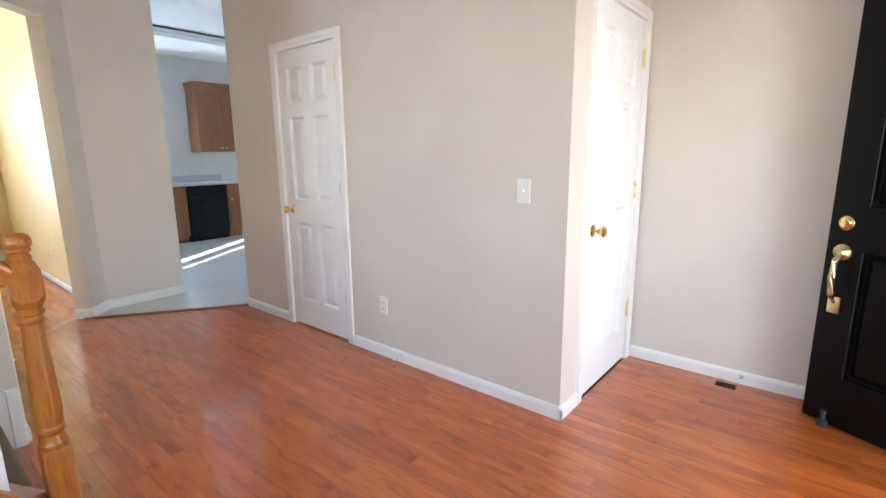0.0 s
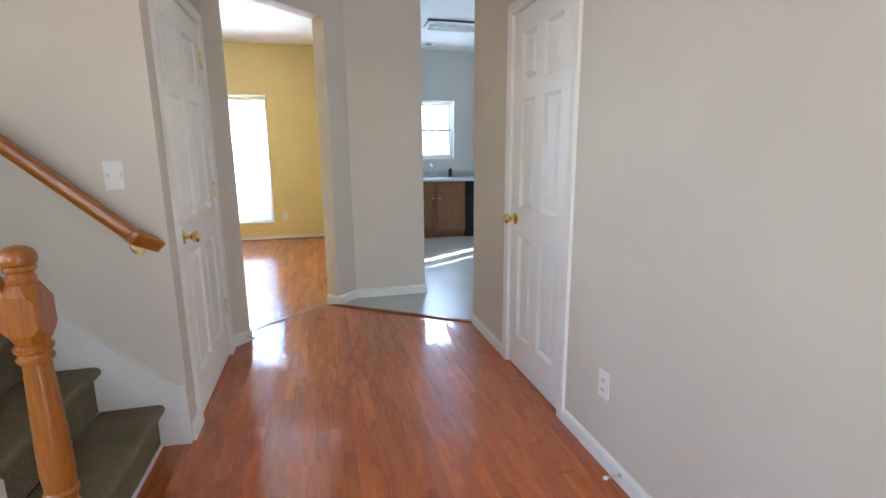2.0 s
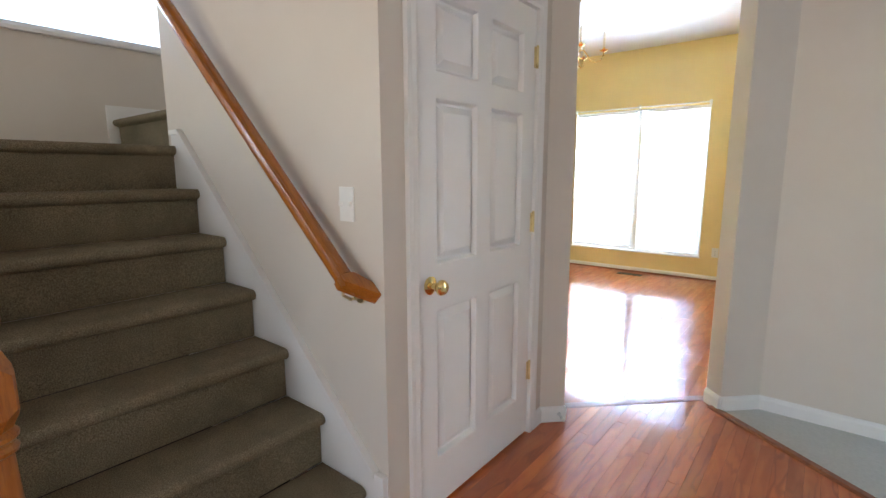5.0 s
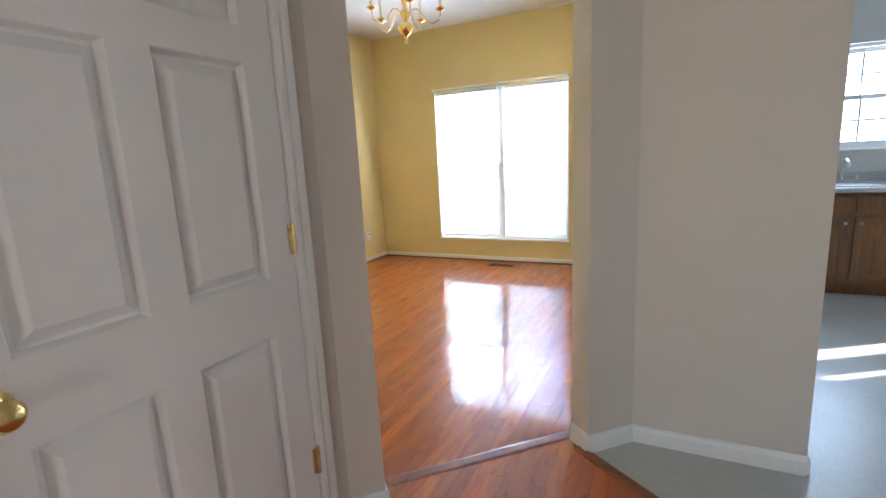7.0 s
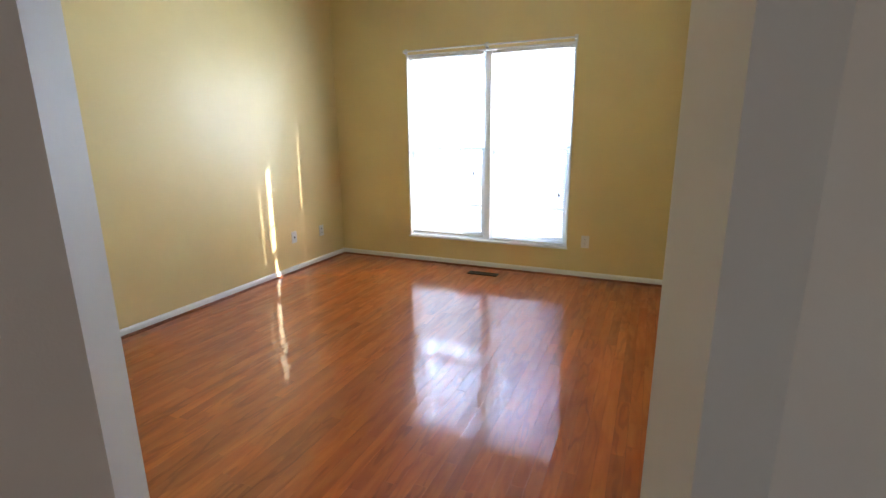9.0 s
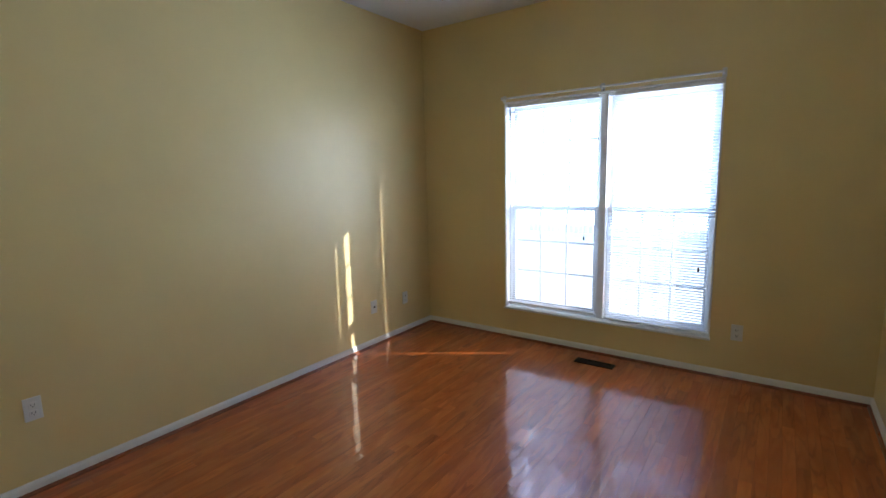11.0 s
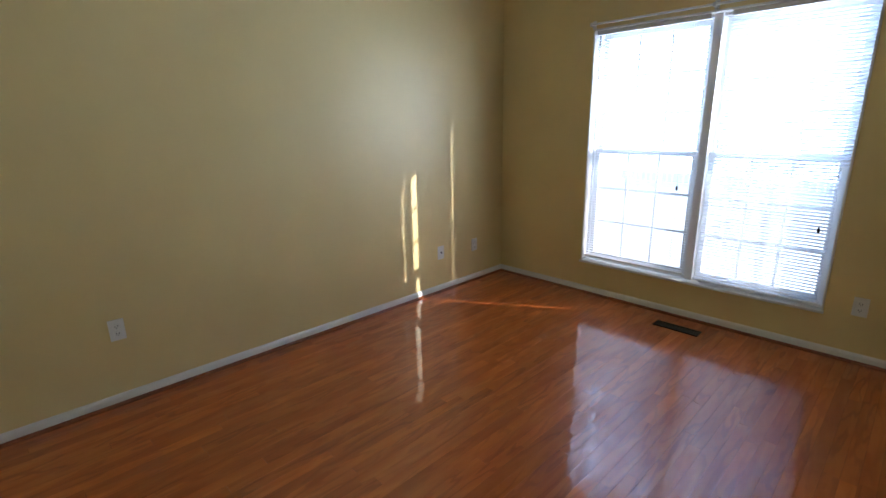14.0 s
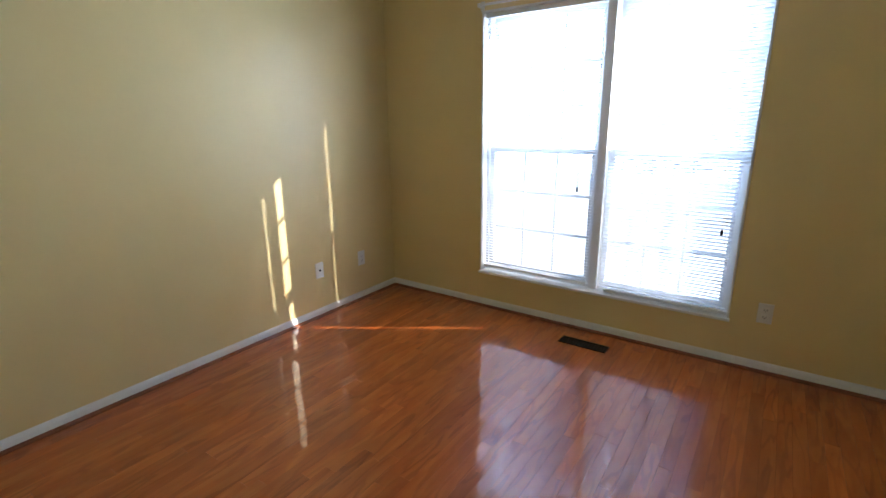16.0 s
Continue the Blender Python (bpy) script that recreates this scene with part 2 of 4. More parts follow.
def lathe(profile, n=20, bm=None, at=(0, 0, 0)):
    """A turned shape about z from (radius, height) pairs."""
    bm = bm or bmesh.new()
    rings = []
    for r, z in profile:
        rings.append([bm.verts.new((at[0] + r * math.cos(2 * math.pi * i / n), at[1] + r * math.sin(2 * math.pi * i / n), at[2] + z)) for i in range(n)])
    for a, b in zip(rings, rings[1:]):
        for i in range(n):
            bm.faces.new((a[i], a[(i + 1) % n], b[(i + 1) % n], b[i]))
    bm.faces.new(rings[0][::-1])
    bm.faces.new(rings[-1])
    return bm


def tube(points, r, n=8, bm=None):
    bm = bm or bmesh.new()
    pts = [Vector(p) for p in points]
    rings = []
    for i, p in enumerate(pts):
        d = (pts[min(i + 1, len(pts) - 1)] - pts[max(i - 1, 0)]).normalized()
        side = d.cross(Vector((0, 0, 1)) if abs(d.z) < 0.95 else Vector((1, 0, 0))).normalized()
        up = side.cross(d)
        rr = r[i] if isinstance(r, (list, tuple)) else r
        rings.append([bm.verts.new(p + rr * (math.cos(2 * math.pi * k / n) * side + math.sin(2 * math.pi * k / n) * up)) for k in range(n)])
    for a, b in zip(rings, rings[1:]):
        for i in range(n):
            bm.faces.new((a[i], a[(i + 1) % n], b[(i + 1) % n], b[i]))
    bm.faces.new(rings[0][::-1])
    bm.faces.new(rings[-1])
    return bm


def prism(outline, axis, a, b):
    """Outline of (u, v) pairs drawn through from a to b along an axis: x (u=y, v=z), y (u=x, v=z) or z (u=x, v=y)."""
    bm = bmesh.new()

    def put(u, v, w):
        return {"x": (w, u, v), "y": (u, w, v), "z": (u, v, w)}[axis]
    lo = [bm.verts.new(put(u, v, a)) for u, v in outline]
    hi = [bm.verts.new(put(u, v, b)) for u, v in outline]
    k = len(outline)
    for i in range(k):
        bm.faces.new((lo[i], lo[(i + 1) % k], hi[(i + 1) % k], hi[i]))
    bm.faces.new(lo[::-1])
    bm.faces.new(hi)
    return bm


def part(name, bm, material, parent=None, label="", smooth=False, m=None, angle=38):
    """One mesh object out of a bmesh, under a thing or a part."""
    bmesh.ops.recalc_face_normals(bm, faces=bm.faces)
    me = bpy.data.meshes.new(name)
    bm.to_mesh(me)
    bm.free()
    me.materials.append(material)
    if smooth:
        for p in me.polygons:
            p.use_smooth = True
        me.set_sharp_from_angle(angle=radians(angle))
    ob = new(name, me)
    if parent:
        ob.parent = parent
    if m is not None:
        ob.matrix_basis = m
    if label:
        tagged(ob, label)
    return ob


def share(name, me, parent, m):
    ob = new(name, me)
    ob.parent = parent
    ob.matrix_basis = m
    return ob


def thing(name, label, category, m=None, group="", kind=""):
    ob = new(name)
    ob.empty_display_size = 0.1
    if m is not None:
        ob.matrix_basis = m
    return tagged(ob, label, category, group, kind)


def structure(name, bm, material, label, category, smooth=False):
    return tagged(part(name, bm, material, None, label, smooth), category=category, kind="structure")


def wall(name, p0, p1, thick, z0, z1, material, label, openings=()):
    """A wall whose seen face runs from p0 to p1; it is thick to the left of that way. Openings: (s0, s1, z0, z1) along it."""
    bm = bmesh.new()
    d = Vector((p1[0] - p0[0], p1[1] - p0[1], 0))
    length = d.length
    d.normalize()
    nrm = Vector((-d.y, d.x, 0))
    ss = sorted({0.0, length, *[o[0] for o in openings], *[o[1] for o in openings]})
    zs = sorted({z0, z1, *[max(o[2], z0) for o in openings], *[o[3] for o in openings]})
    o3 = Vector((p0[0], p0[1], 0))
    cache = {}

    def vert(i, j, k):
        if (i, j, k) not in cache:
            cache[i, j, k] = bm.verts.new(o3 + d * ss[i] + nrm * (thick * k) + Vector((0, 0, zs[j])))
        return cache[i, j, k]

    def solid(i, j):
        if not (0 <= i < len(ss) - 1 and 0 <= j < len(zs) - 1):
            return False
        s, z = (ss[i] + ss[i + 1]) / 2, (zs[j] + zs[j + 1]) / 2
        return not any(a < s < b and c < z < e for a, b, c, e in openings)
    for i in range(len(ss) - 1):
        for j in range(len(zs) - 1):
            if not solid(i, j):
                continue
            for k in (0, 1):
                bm.faces.new((vert(i, j, k), vert(i + 1, j, k), vert(i + 1, j + 1, k), vert(i, j + 1, k)))
            for di, dj, a, b in ((-1, 0, (i, j), (i, j + 1)), (1, 0, (i + 1, j), (i + 1, j + 1)), (0, -1, (i, j), (i + 1, j)), (0, 1, (i, j + 1), (i + 1, j + 1))):
                if not solid(i + di, j + dj):
                    bm.faces.new((vert(*a, 0), vert(*b, 0), vert(*b, 1), vert(*a, 1)))
    return structure(name, bm, material, label, "wall")


def strip(p0, p1, outline):
    """A moulding from p0 to p1; outline of (out from the wall, height); the wall is on the left of that way."""
    d = Vector((p1[0] - p0[0], p1[1] - p0[1], 0))
    a = math.atan2(d.y, d.x)
    bm = prism([(-o, z) for o, z in outline], "x", 0, d.length)
    return moved(bm, Matrix.Translation((p0[0], p0[1], 0)) @ Matrix.Rotation(a, 4, "Z"))


BASE = [(0.0, 0.0), (0.014, 0.0), (0.014, 0.062), (0.010, 0.074), (0.005, 0.082), (0.0, 0.084)]
SHOE_OUT = [(0.014, 0.0), (0.030, 0.0), (0.029, 0.008), (0.024, 0.014), (0.014, 0.017)]


LOW = [(o, z * 0.72 if z > 0 else 0.0) for o, z in BASE]


HALL_BASE = [(o, z * 0.86 if z > 0 else 0.0) for o, z in BASE]


def baseboard(runs, label, shoe=False, shape=BASE):
    structure("baseboard", merge(*[strip(a, b, LOW if shoe else shape) for a, b in runs]), TRIM, label, "baseboard")
    if shoe:
        structure("shoe_moulding", merge(*[strip(a, b, SHOE_OUT) for a, b in runs]), SHOE, "dark red-brown oak shoe moulding below the white baseboard", "moulding")

# ---- plan ----
XR, XD, YC, YS = 2.21, 0.485, 1.245, 3.105     # hall wall, closet wall under the stairs, coat closet wall, stair wall
YW, XL, XQ, XF = 8.53, -2.128, 1.32, 3.21      # rear wall, dining room's side walls, foyer's side wall
YF, XE, H = -0.50, 6.60, 2.85                  # front wall, kitchen's far wall, ceilings
HALL_END = (XR, 4.237)
DIAG_A, DIAG_M = (XD, 4.225), (1.38, 5.12)     # slanting wall between hall and dining room
JAMB_L, JAMB_R = (0.579, 4.319), (1.215, 4.955)
DT = 0.12
PANTRY, CLOSET, UNDER = (2.862, 3.525), (2.455, 3.13), (3.272, 4.085)
RISE, RUN, X0 = 0.2075, 0.2205, 0.392


def along(p, q):
    return math.hypot(q[0] - p[0], q[1] - p[1])


# ---- walls ----
door_h = 2.045
wall("wall_hall", HALL_END, (XR, YC), 0.12, 0, H, BEIGE, "beige painted hall wall",
     [(HALL_END[1] - PANTRY[1] - 0.02, HALL_END[1] - PANTRY[0] + 0.02, -1, door_h)])
wall("wall_closet", (XR + 0.12, YC), (XF, YC), 0.12, 0, H, BEIGE, "beige painted wall round the coat closet door",
     [(CLOSET[0] - 0.02 - XR - 0.12, CLOSET[1] + 0.02 - XR - 0.12, -1, door_h)])
wall("wall_foyer", (XF, YC), (XF, YF - 0.15), 0.12, 0, H, BEIGE, "beige painted foyer side wall")
wall("wall_front", (XF, YF), (-2.05, YF), 0.15, 0, H, BEIGE, "beige painted front wall with the open entrance",
     [(XF - 2.60, XF - 1.67, -1, 2.06), (XF - 0.25, XF + 1.45, 0.8, 2.2)])
wall("wall_living", (-2.05, YF - 0.15), (-2.05, 4.25), 0.15, 0, 5.2, BEIGE, "beige painted outer wall beside the stairs",
     [(-0.05 - YF + 0.15, 1.55 - YF + 0.15, 0.8, 2.2), (2.55 - YF + 0.15, 3.55 - YF + 0.15, 2.13, 3.25)])
wall("wall_stair", (-1.05, YS), (XD - 0.12, YS), 0.12, 0, 5.2, BEIGE, "beige painted stair wall with a hand rail")
wall("wall_under_stair", (XD, YS), DIAG_A, 0.12, 0, H, BEIGE, "beige painted wall round the closet door under the stairs",
     [(UNDER[0] - 0.02 - YS, UNDER[1] + 0.02 - YS, -1, door_h)])
s0, s1 = along(DIAG_A, JAMB_L), along(DIAG_A, JAMB_R)
wall("wall_slant", DIAG_A, DIAG_M, DT, 0, H, BEIGE, "beige painted slanting wall with the dining room opening", [(s0, s1, -1, 2.33)])
wall("wall_kitchen_side", DIAG_M, (2.02, DIAG_M[1]), 0.12, 0, H, BEIGE, "beige painted wall between hall and kitchen")
wall("wall_dining_left", (XL, 4.40), (XL, YW), 0.15, 0, H, YELLOW, "yellow painted dining room wall with sun streaks")
wall("wall_dining_right", (XQ, YW), (XQ, 5.16), 0.06, 0, H, YELLOW, "yellow painted dining room side wall")
wall("wall_dining_back", (0.44, 4.40), (XL - 0.15, 4.40), 0.12, 0, H, YELLOW, "yellow painted dining room inner wall")
WX0, WX1, WZ0, WZ1 = -1.255, 0.409, 0.277, 2.103
wall("wall_dining_window", (XL - 0.15, YW), (XQ + 0.06, YW), 0.18, 0, H, YELLOW, "yellow painted rear wall round the dining room window",
     [(WX0 - XL + 0.15, WX1 - XL + 0.15, WZ0, WZ1)])
KX0, KX1, KZ0, KZ1 = 2.40, 3.27, 1.20, 2.10
wall("wall_kitchen_window", (XQ + 0.06, YW), (XE, YW), 0.18, 0, H, PALE, "pale painted rear kitchen wall round the sink window",
     [(KX0 - XQ - 0.06, KX1 - XQ - 0.06, KZ0, KZ1), (5.42 - XQ - 0.06, 5.92 - XQ - 0.06, -1, 2.06), (6.0 - XQ - 0.06, 6.36 - XQ - 0.06, -1, 2.06)])
wall("wall_kitchen_left", (XQ + 0.12, 5.24), (XQ + 0.12, YW), 0.06, 0, H, PALE, "pale painted kitchen side wall")
wall("wall_kitchen_far", (XE, YW), (XE, 4.237), 0.12, 0, H, PALE, "pale painted far kitchen wall")
wall("wall_kitchen_front", (XE, 4.237), (XR + 0.12, 4.237), 0.12, 0, H, PALE, "pale painted kitchen wall beside the hall")
# unseen, added to stop sky light leaking under the closet doors
wall("wall_leak_block", (XF, 4.117), (XF, YC + 0.12), 0.12, 0, H, BEIGE, "plain unseen wall added behind the closets to keep daylight out")
wall("wall_stair_upper", (-1.05, 4.25), (-1.05, YS + 0.12), 0.12, 0, 5.2, BEIGE, "beige painted wall of the upper flight")

# ---- ceilings and floors ----
structure("ceiling_hall", prism([(-2.05, YF - 0.15), (XF + 0.12, YF - 0.15), (XF + 0.12, 4.24), (0.0, 4.24), (0.0, 2.05), (-2.05, 2.05)], "z", H, H + 0.1), CEILING, "white painted flat hall ceiling", "ceiling")
structure("ceiling_rear", prism([(0.0, 4.24), (XE, 4.24), (XE, YW + 0.18), (XL - 0.15, YW + 0.18), (XL - 0.15, 4.37), (0.0, 4.37)], "z", H, H + 0.1), CEILING, "white painted flat ceiling of dining room and kitchen", "ceiling")
structure("ceiling_stair", boxes((-2.2, 0.5, 2.05, 4.37, 5.2, 5.3)), CEILING, "white painted ceiling over the stairs", "ceiling")
structure("wall_stairwell", boxes((-2.05, 0.0, 1.95, 2.05, H + 0.1, 5.2), (0.0, 0.1, 2.05, 3.105, H + 0.1, 5.2), (-2.05, -0.93, 4.25, 4.37, 0.0, 5.2)), BEIGE, "beige painted stairwell wall", "wall")
structure("floor_base", boxes((-2.2, XE + 0.1, YF - 0.15, YW + 0.18, -0.2, -0.02)), DARK, "dark subfloor below the boards", "floor")
kitchen = [(1.20, 4.95), (2.205, 4.245), (XE, 4.237), (XE, YW), (XQ + 0.12, YW), (XQ + 0.12, 5.15), (1.30, 5.05)]
structure("floor_kitchen", prism(kitchen, "z", -0.018, 0.004), VINYL, "pale grey flecked sheet vinyl kitchen floor", "floor")


def threshold(name, p, q, w, h, label):
    d = Vector((q[0] - p[0], q[1] - p[1], 0))
    bm = prism([(-w / 2, -0.004), (w / 2, -0.004), (w / 2, h * 0.3), (w * 0.3, h), (-w * 0.3, h), (-w / 2, h * 0.3)], "x", 0, d.length)
    moved(bm, Matrix.Translation((p[0], p[1], 0)) @ Matrix.Rotation(math.atan2(d.y, d.x), 4, "Z"))
    structure(name, bm, SHOE, label, "threshold")


threshold("threshold_kitchen", (1.17, 4.975), (2.205, 4.245), 0.05, 0.012, "dark red-brown oak threshold strip at the kitchen floor")
threshold("threshold_dining", (0.50, 4.455), (1.12, 5.075), 0.06, 0.003, "thin oak strip across the dining room opening")

# ---- baseboards ----
baseboard([(HALL_END, (XR, PANTRY[1] + 0.065)), ((XR, PANTRY[0] - 0.065), (XR, YC - 0.014)), ((XR - 0.014, YC), (CLOSET[0] - 0.06, YC))], "white painted baseboard along the hall wall", shape=HALL_BASE)
baseboard([((XF, YC), (XF, YF)), ((XF, YF), (2.64, YF))], "white painted baseboard of the foyer", shape=HALL_BASE)
baseboard([((XD, YS - 0.0), (XD, UNDER[0] - 0.06)), ((XD, UNDER[1] + 0.06), DIAG_A), (DIAG_A, JAMB_L)], "white painted baseboard beside the closet door")
back_l = (JAMB_L[0] - DT * 0.7071, JAMB_L[1] + DT * 0.7071)
back_r = (JAMB_R[0] - DT * 0.7071, JAMB_R[1] + DT * 0.7071)
baseboard([(JAMB_L, back_l), (back_r, JAMB_R), (JAMB_R, DIAG_M), (DIAG_M, (2.02, DIAG_M[1])), ((2.02, DIAG_M[1]), (2.02, DIAG_M[1] + 0.12))], "white painted baseboard round the slanting wall")
baseboard([((XL, 4.40), (XL, YW)), ((XL, YW), (XQ, YW)), ((XQ, YW), (XQ, 5.16)), ((0.44, 4.40), (XL, 4.40))], "white painted dining room baseboard", shoe=True)

# ---- doors ----


def knob(parent, x, z, y=0.0):
    bm = lathe([(0.0, 0), (0.033, 0), (0.034, 0.004), (0.026, 0.009), (0.012, 0.013), (0.011, 0.032), (0.020, 0.040), (0.028, 0.050), (0.0285, 0.060), (0.022, 0.069), (0.008, 0.073), (0.0, 0.073)][1:-1], 20)
    moved(bm, Matrix.Translation((x, y, z)) @ Matrix.Rotation(radians(90), 4, "X"))
    return part("knob", bm, BRASS, parent, "round polished brass knob", smooth=True)


def hinge(parent, x, z, y=0.0, material=None):
    bm = merge(boxes((x - 0.018, x + 0.018, y - 0.003, y + 0.001, z - 0.045, z + 0.045)),
               lathe([(0.006, -0.047), (0.006, 0.047)], 10, at=(x, y - 0.006, z)), lathe([(0.007, 0.047), (0.004, 0.053)], 10, at=(x, y - 0.006, z)))
    return part("hinge", bm, material or OLDBRASS, parent, "brass butt hinge", smooth=True)


def panel_rows():
    return ((0.215, 0.815), (0.985, 1.575), (1.665, 1.915))


def door_leaf(parent, w, h, thick, material, name="leaf", rows=None, stile=0.105, mull=0.095):
    """A panelled leaf: rails and stiles as one mesh, each moulded panel a mesh of its own below it. Its seen face is y = 0."""
    rows = rows or panel_rows()
    pw = (w - 2 * stile - mull) / 2
    cols = ((stile, stile + pw), (stile + pw + mull, w - stile))
    xs = [0, *[v for c in cols for v in c], w]
    zs = [0.012, *[v for r in rows for v in r], h]
    bm = bmesh.new()
    holes = {(cx, rz) for cx in cols for rz in rows}
    for i in range(len(xs) - 1):
        for j in range(len(zs) - 1):
            if ((xs[i], xs[i + 1]), (zs[j], zs[j + 1])) in holes:
                continue
            bm.faces.new([bm.verts.new((x, 0, z)) for x, z in ((xs[i], zs[j]), (xs[i + 1], zs[j]), (xs[i + 1], zs[j + 1]), (xs[i], zs[j + 1]))])
    bmesh.ops.remove_doubles(bm, verts=bm.verts, dist=1e-5)
    rim = [(0, 0.012), (w, 0.012), (w, h), (0, h)]
    for (ax, az), (bx, bz) in zip(rim, rim[1:] + rim[:1]):
        bm.faces.new([bm.verts.new(p) for p in ((ax, 0, az), (bx, 0, bz), (bx, thick, bz), (ax, thick, az))])
    bm.faces.new([bm.verts.new((x, thick, z)) for x, z in rim])
    leaf = part(name, bm, material, parent)
    for c in cols:
        for r in rows:
            pm = bmesh.new()
            rings = []
            for inset, depth in ((0, 0), (0.003, 0.003), (0.010, 0.022), (0.018, 0.023), (0.044, 0.004), (0.046, 0.0035)):
                rings.append([pm.verts.new((x, depth, z)) for x, z in ((c[0] + inset, r[0] + inset), (c[1] - inset, r[0] + inset), (c[1] - inset, r[1] - inset), (c[0] + inset, r[1] - inset))])
            for a, b in zip(rings, rings[1:]):
                for k in range(4):
                    pm.faces.new((a[k], a[(k + 1) % 4], b[(k + 1) % 4], b[k]))
            pm.faces.new(rings[-1])
            part("panel", pm, material, leaf)
    return leaf


CASE = [(0.0, 0.0), (0.0, 0.012), (0.014, 0.016), (0.03, 0.011), (0.044, 0.015), (0.056, 0.017), (0.058, 0.0)]


def casing(parent, w, h, material, reach=0.004):
    """Mitred moulded casing round an opening of width w, on the face y = 0."""
    bm = bmesh.new()
    rings = []
    for u, d in CASE:
        k = reach + u
        rings.append([bm.verts.new(p) for p in ((-k, -d, 0), (-k, -d, h + k), (w + k, -d, h + k), (w + k, -d, 0))])
    n = len(rings)
    for i in range(n):
        a, b = rings[i], rings[(i + 1) % n]
        for k in range(3):
            bm.faces.new((a[k], a[k + 1], b[k + 1], b[k]))
    bm.faces.new([r[0] for r in rings])
    bm.faces.new([r[3] for r in rings])
    return part("casing", bm, material, parent, "white moulded door casing")


def inside_door(name, m, w, knob_left, label):
    """A closed six-panel door with jamb, casing, knob and three hinges. x runs along the leaf, y into the wall."""
    d = thing(name, label, "door", m, kind="structure")
    h = 2.03
    leaf = door_leaf(d, w, h, 0.035, DOORPAINT)
    leaf.matrix_basis = pose(0, 0.004, 0)
    part("jamb", boxes((-0.019, -0.003, 0.0, 0.12, 0, h + 0.003), (w + 0.003, w + 0.019, 0.0, 0.12, 0, h + 0.003), (-0.019, w + 0.019, 0.0, 0.12, h + 0.003, h + 0.0145),
                       (-0.003, 0.009, 0.041, 0.053, 0, h + 0.003), (w - 0.009, w + 0.003, 0.041, 0.053, 0, h + 0.003)), TRIM, d)
    casing(d, w, h, TRIM)
    kx = 0.065 if knob_left else w - 0.065
    knob(leaf, kx, 0.915)
    hx = w + 0.001 if knob_left else -0.001
    for z in (0.34, 1.085, 1.83):
        hinge(d, hx, z, 0.002)
    return d


inside_door("door_1", pose(XR, PANTRY[1], 0, 0, 0, -90), PANTRY[1] - PANTRY[0], True, "closed white six-panel pantry door with brass knob in the hall wall")
inside_door("door_2", pose(CLOSET[0], YC, 0), CLOSET[1] - CLOSET[0], True, "closed white six-panel coat closet door beside the entrance")
inside_door("door_3", pose(XD, UNDER[0], 0, 0, 0, 90), UNDER[1] - UNDER[0], True, "closed white six-panel closet door under the stairs")


def front_door():
    d = thing("door_4", "open black panelled entrance door with brass handle set", "door", pose(2.60, YF, 0, 0, 0, 180 + 63), kind="structure")
    w = 0.91
    # x runs from the free edge to the hinge once turned about
    leaf = door_leaf(d, w, 2.04, 0.044, BLACKPAINT, rows=((0.25, 0.86), (1.06, 1.92)), stile=0.14, mull=0.13)
    leaf.matrix_basis = pose(-w, 0, 0.0)
    return d, leaf


fd, fleaf = front_door()
bolt = moved(lathe([(0.032, 0), (0.032, 0.006), (0.022, 0.016), (0.012, 0.018)], 18), Matrix.Translation((0.065, 0, 0.985)) @ Matrix.Rotation(radians(90), 4, "X"))
part("deadbolt", bolt, BRASS, fleaf, "round brass deadbolt", smooth=True)
rose = merge(moved(lathe([(0.038, 0), (0.036, 0.008), (0.02, 0.02), (0.014, 0.03)], 18), Matrix.Translation((0.065, 0, 0.85)) @ Matrix.Rotation(radians(90), 4, "X")),
             tube([(0.065, -0.02, 0.84), (0.065, -0.05, 0.81), (0.065, -0.06, 0.74), (0.065, -0.05, 0.66), (0.065, -0.012, 0.615)], [0.012, 0.013, 0.014, 0.012, 0.011], 10),
             rbox(0.04, 0.09, -0.012, 0.0, 0.56, 0.64, 0.005))
part("handle", rose, OLDBRASS, fleaf, "curved brass grip handle", smooth=True)
part("kick_stop", merge(lathe([(0.012, 0.0), (0.012, 0.05)], 10, at=(0.10, -0.02, 0.03)), lathe([(0.022, 0), (0.022, 0.03), (0.014, 0.034)], 14, at=(0.10, -0.02, 0.0))), RUBBER, fleaf, "grey rubber-tipped kick-down stop", smooth=True)
frame_d = thing("door_frame", "white painted frame of the entrance", "door frame", pose(1.67, YF, 0), kind="structure")
part("jamb", boxes((0.0, 0.02, -0.15, 0.0, 0, 2.06), (0.91, 0.93, -0.15, 0.0, 0, 2.06), (0.0, 0.93, -0.15, 0.0, 2.04, 2.06)), TRIM, frame_d)
part("sill", boxes((0.02, 0.91, -0.2, 0.0, 0.0, 0.02)), STEEL, frame_d)

# ---- stairs ----


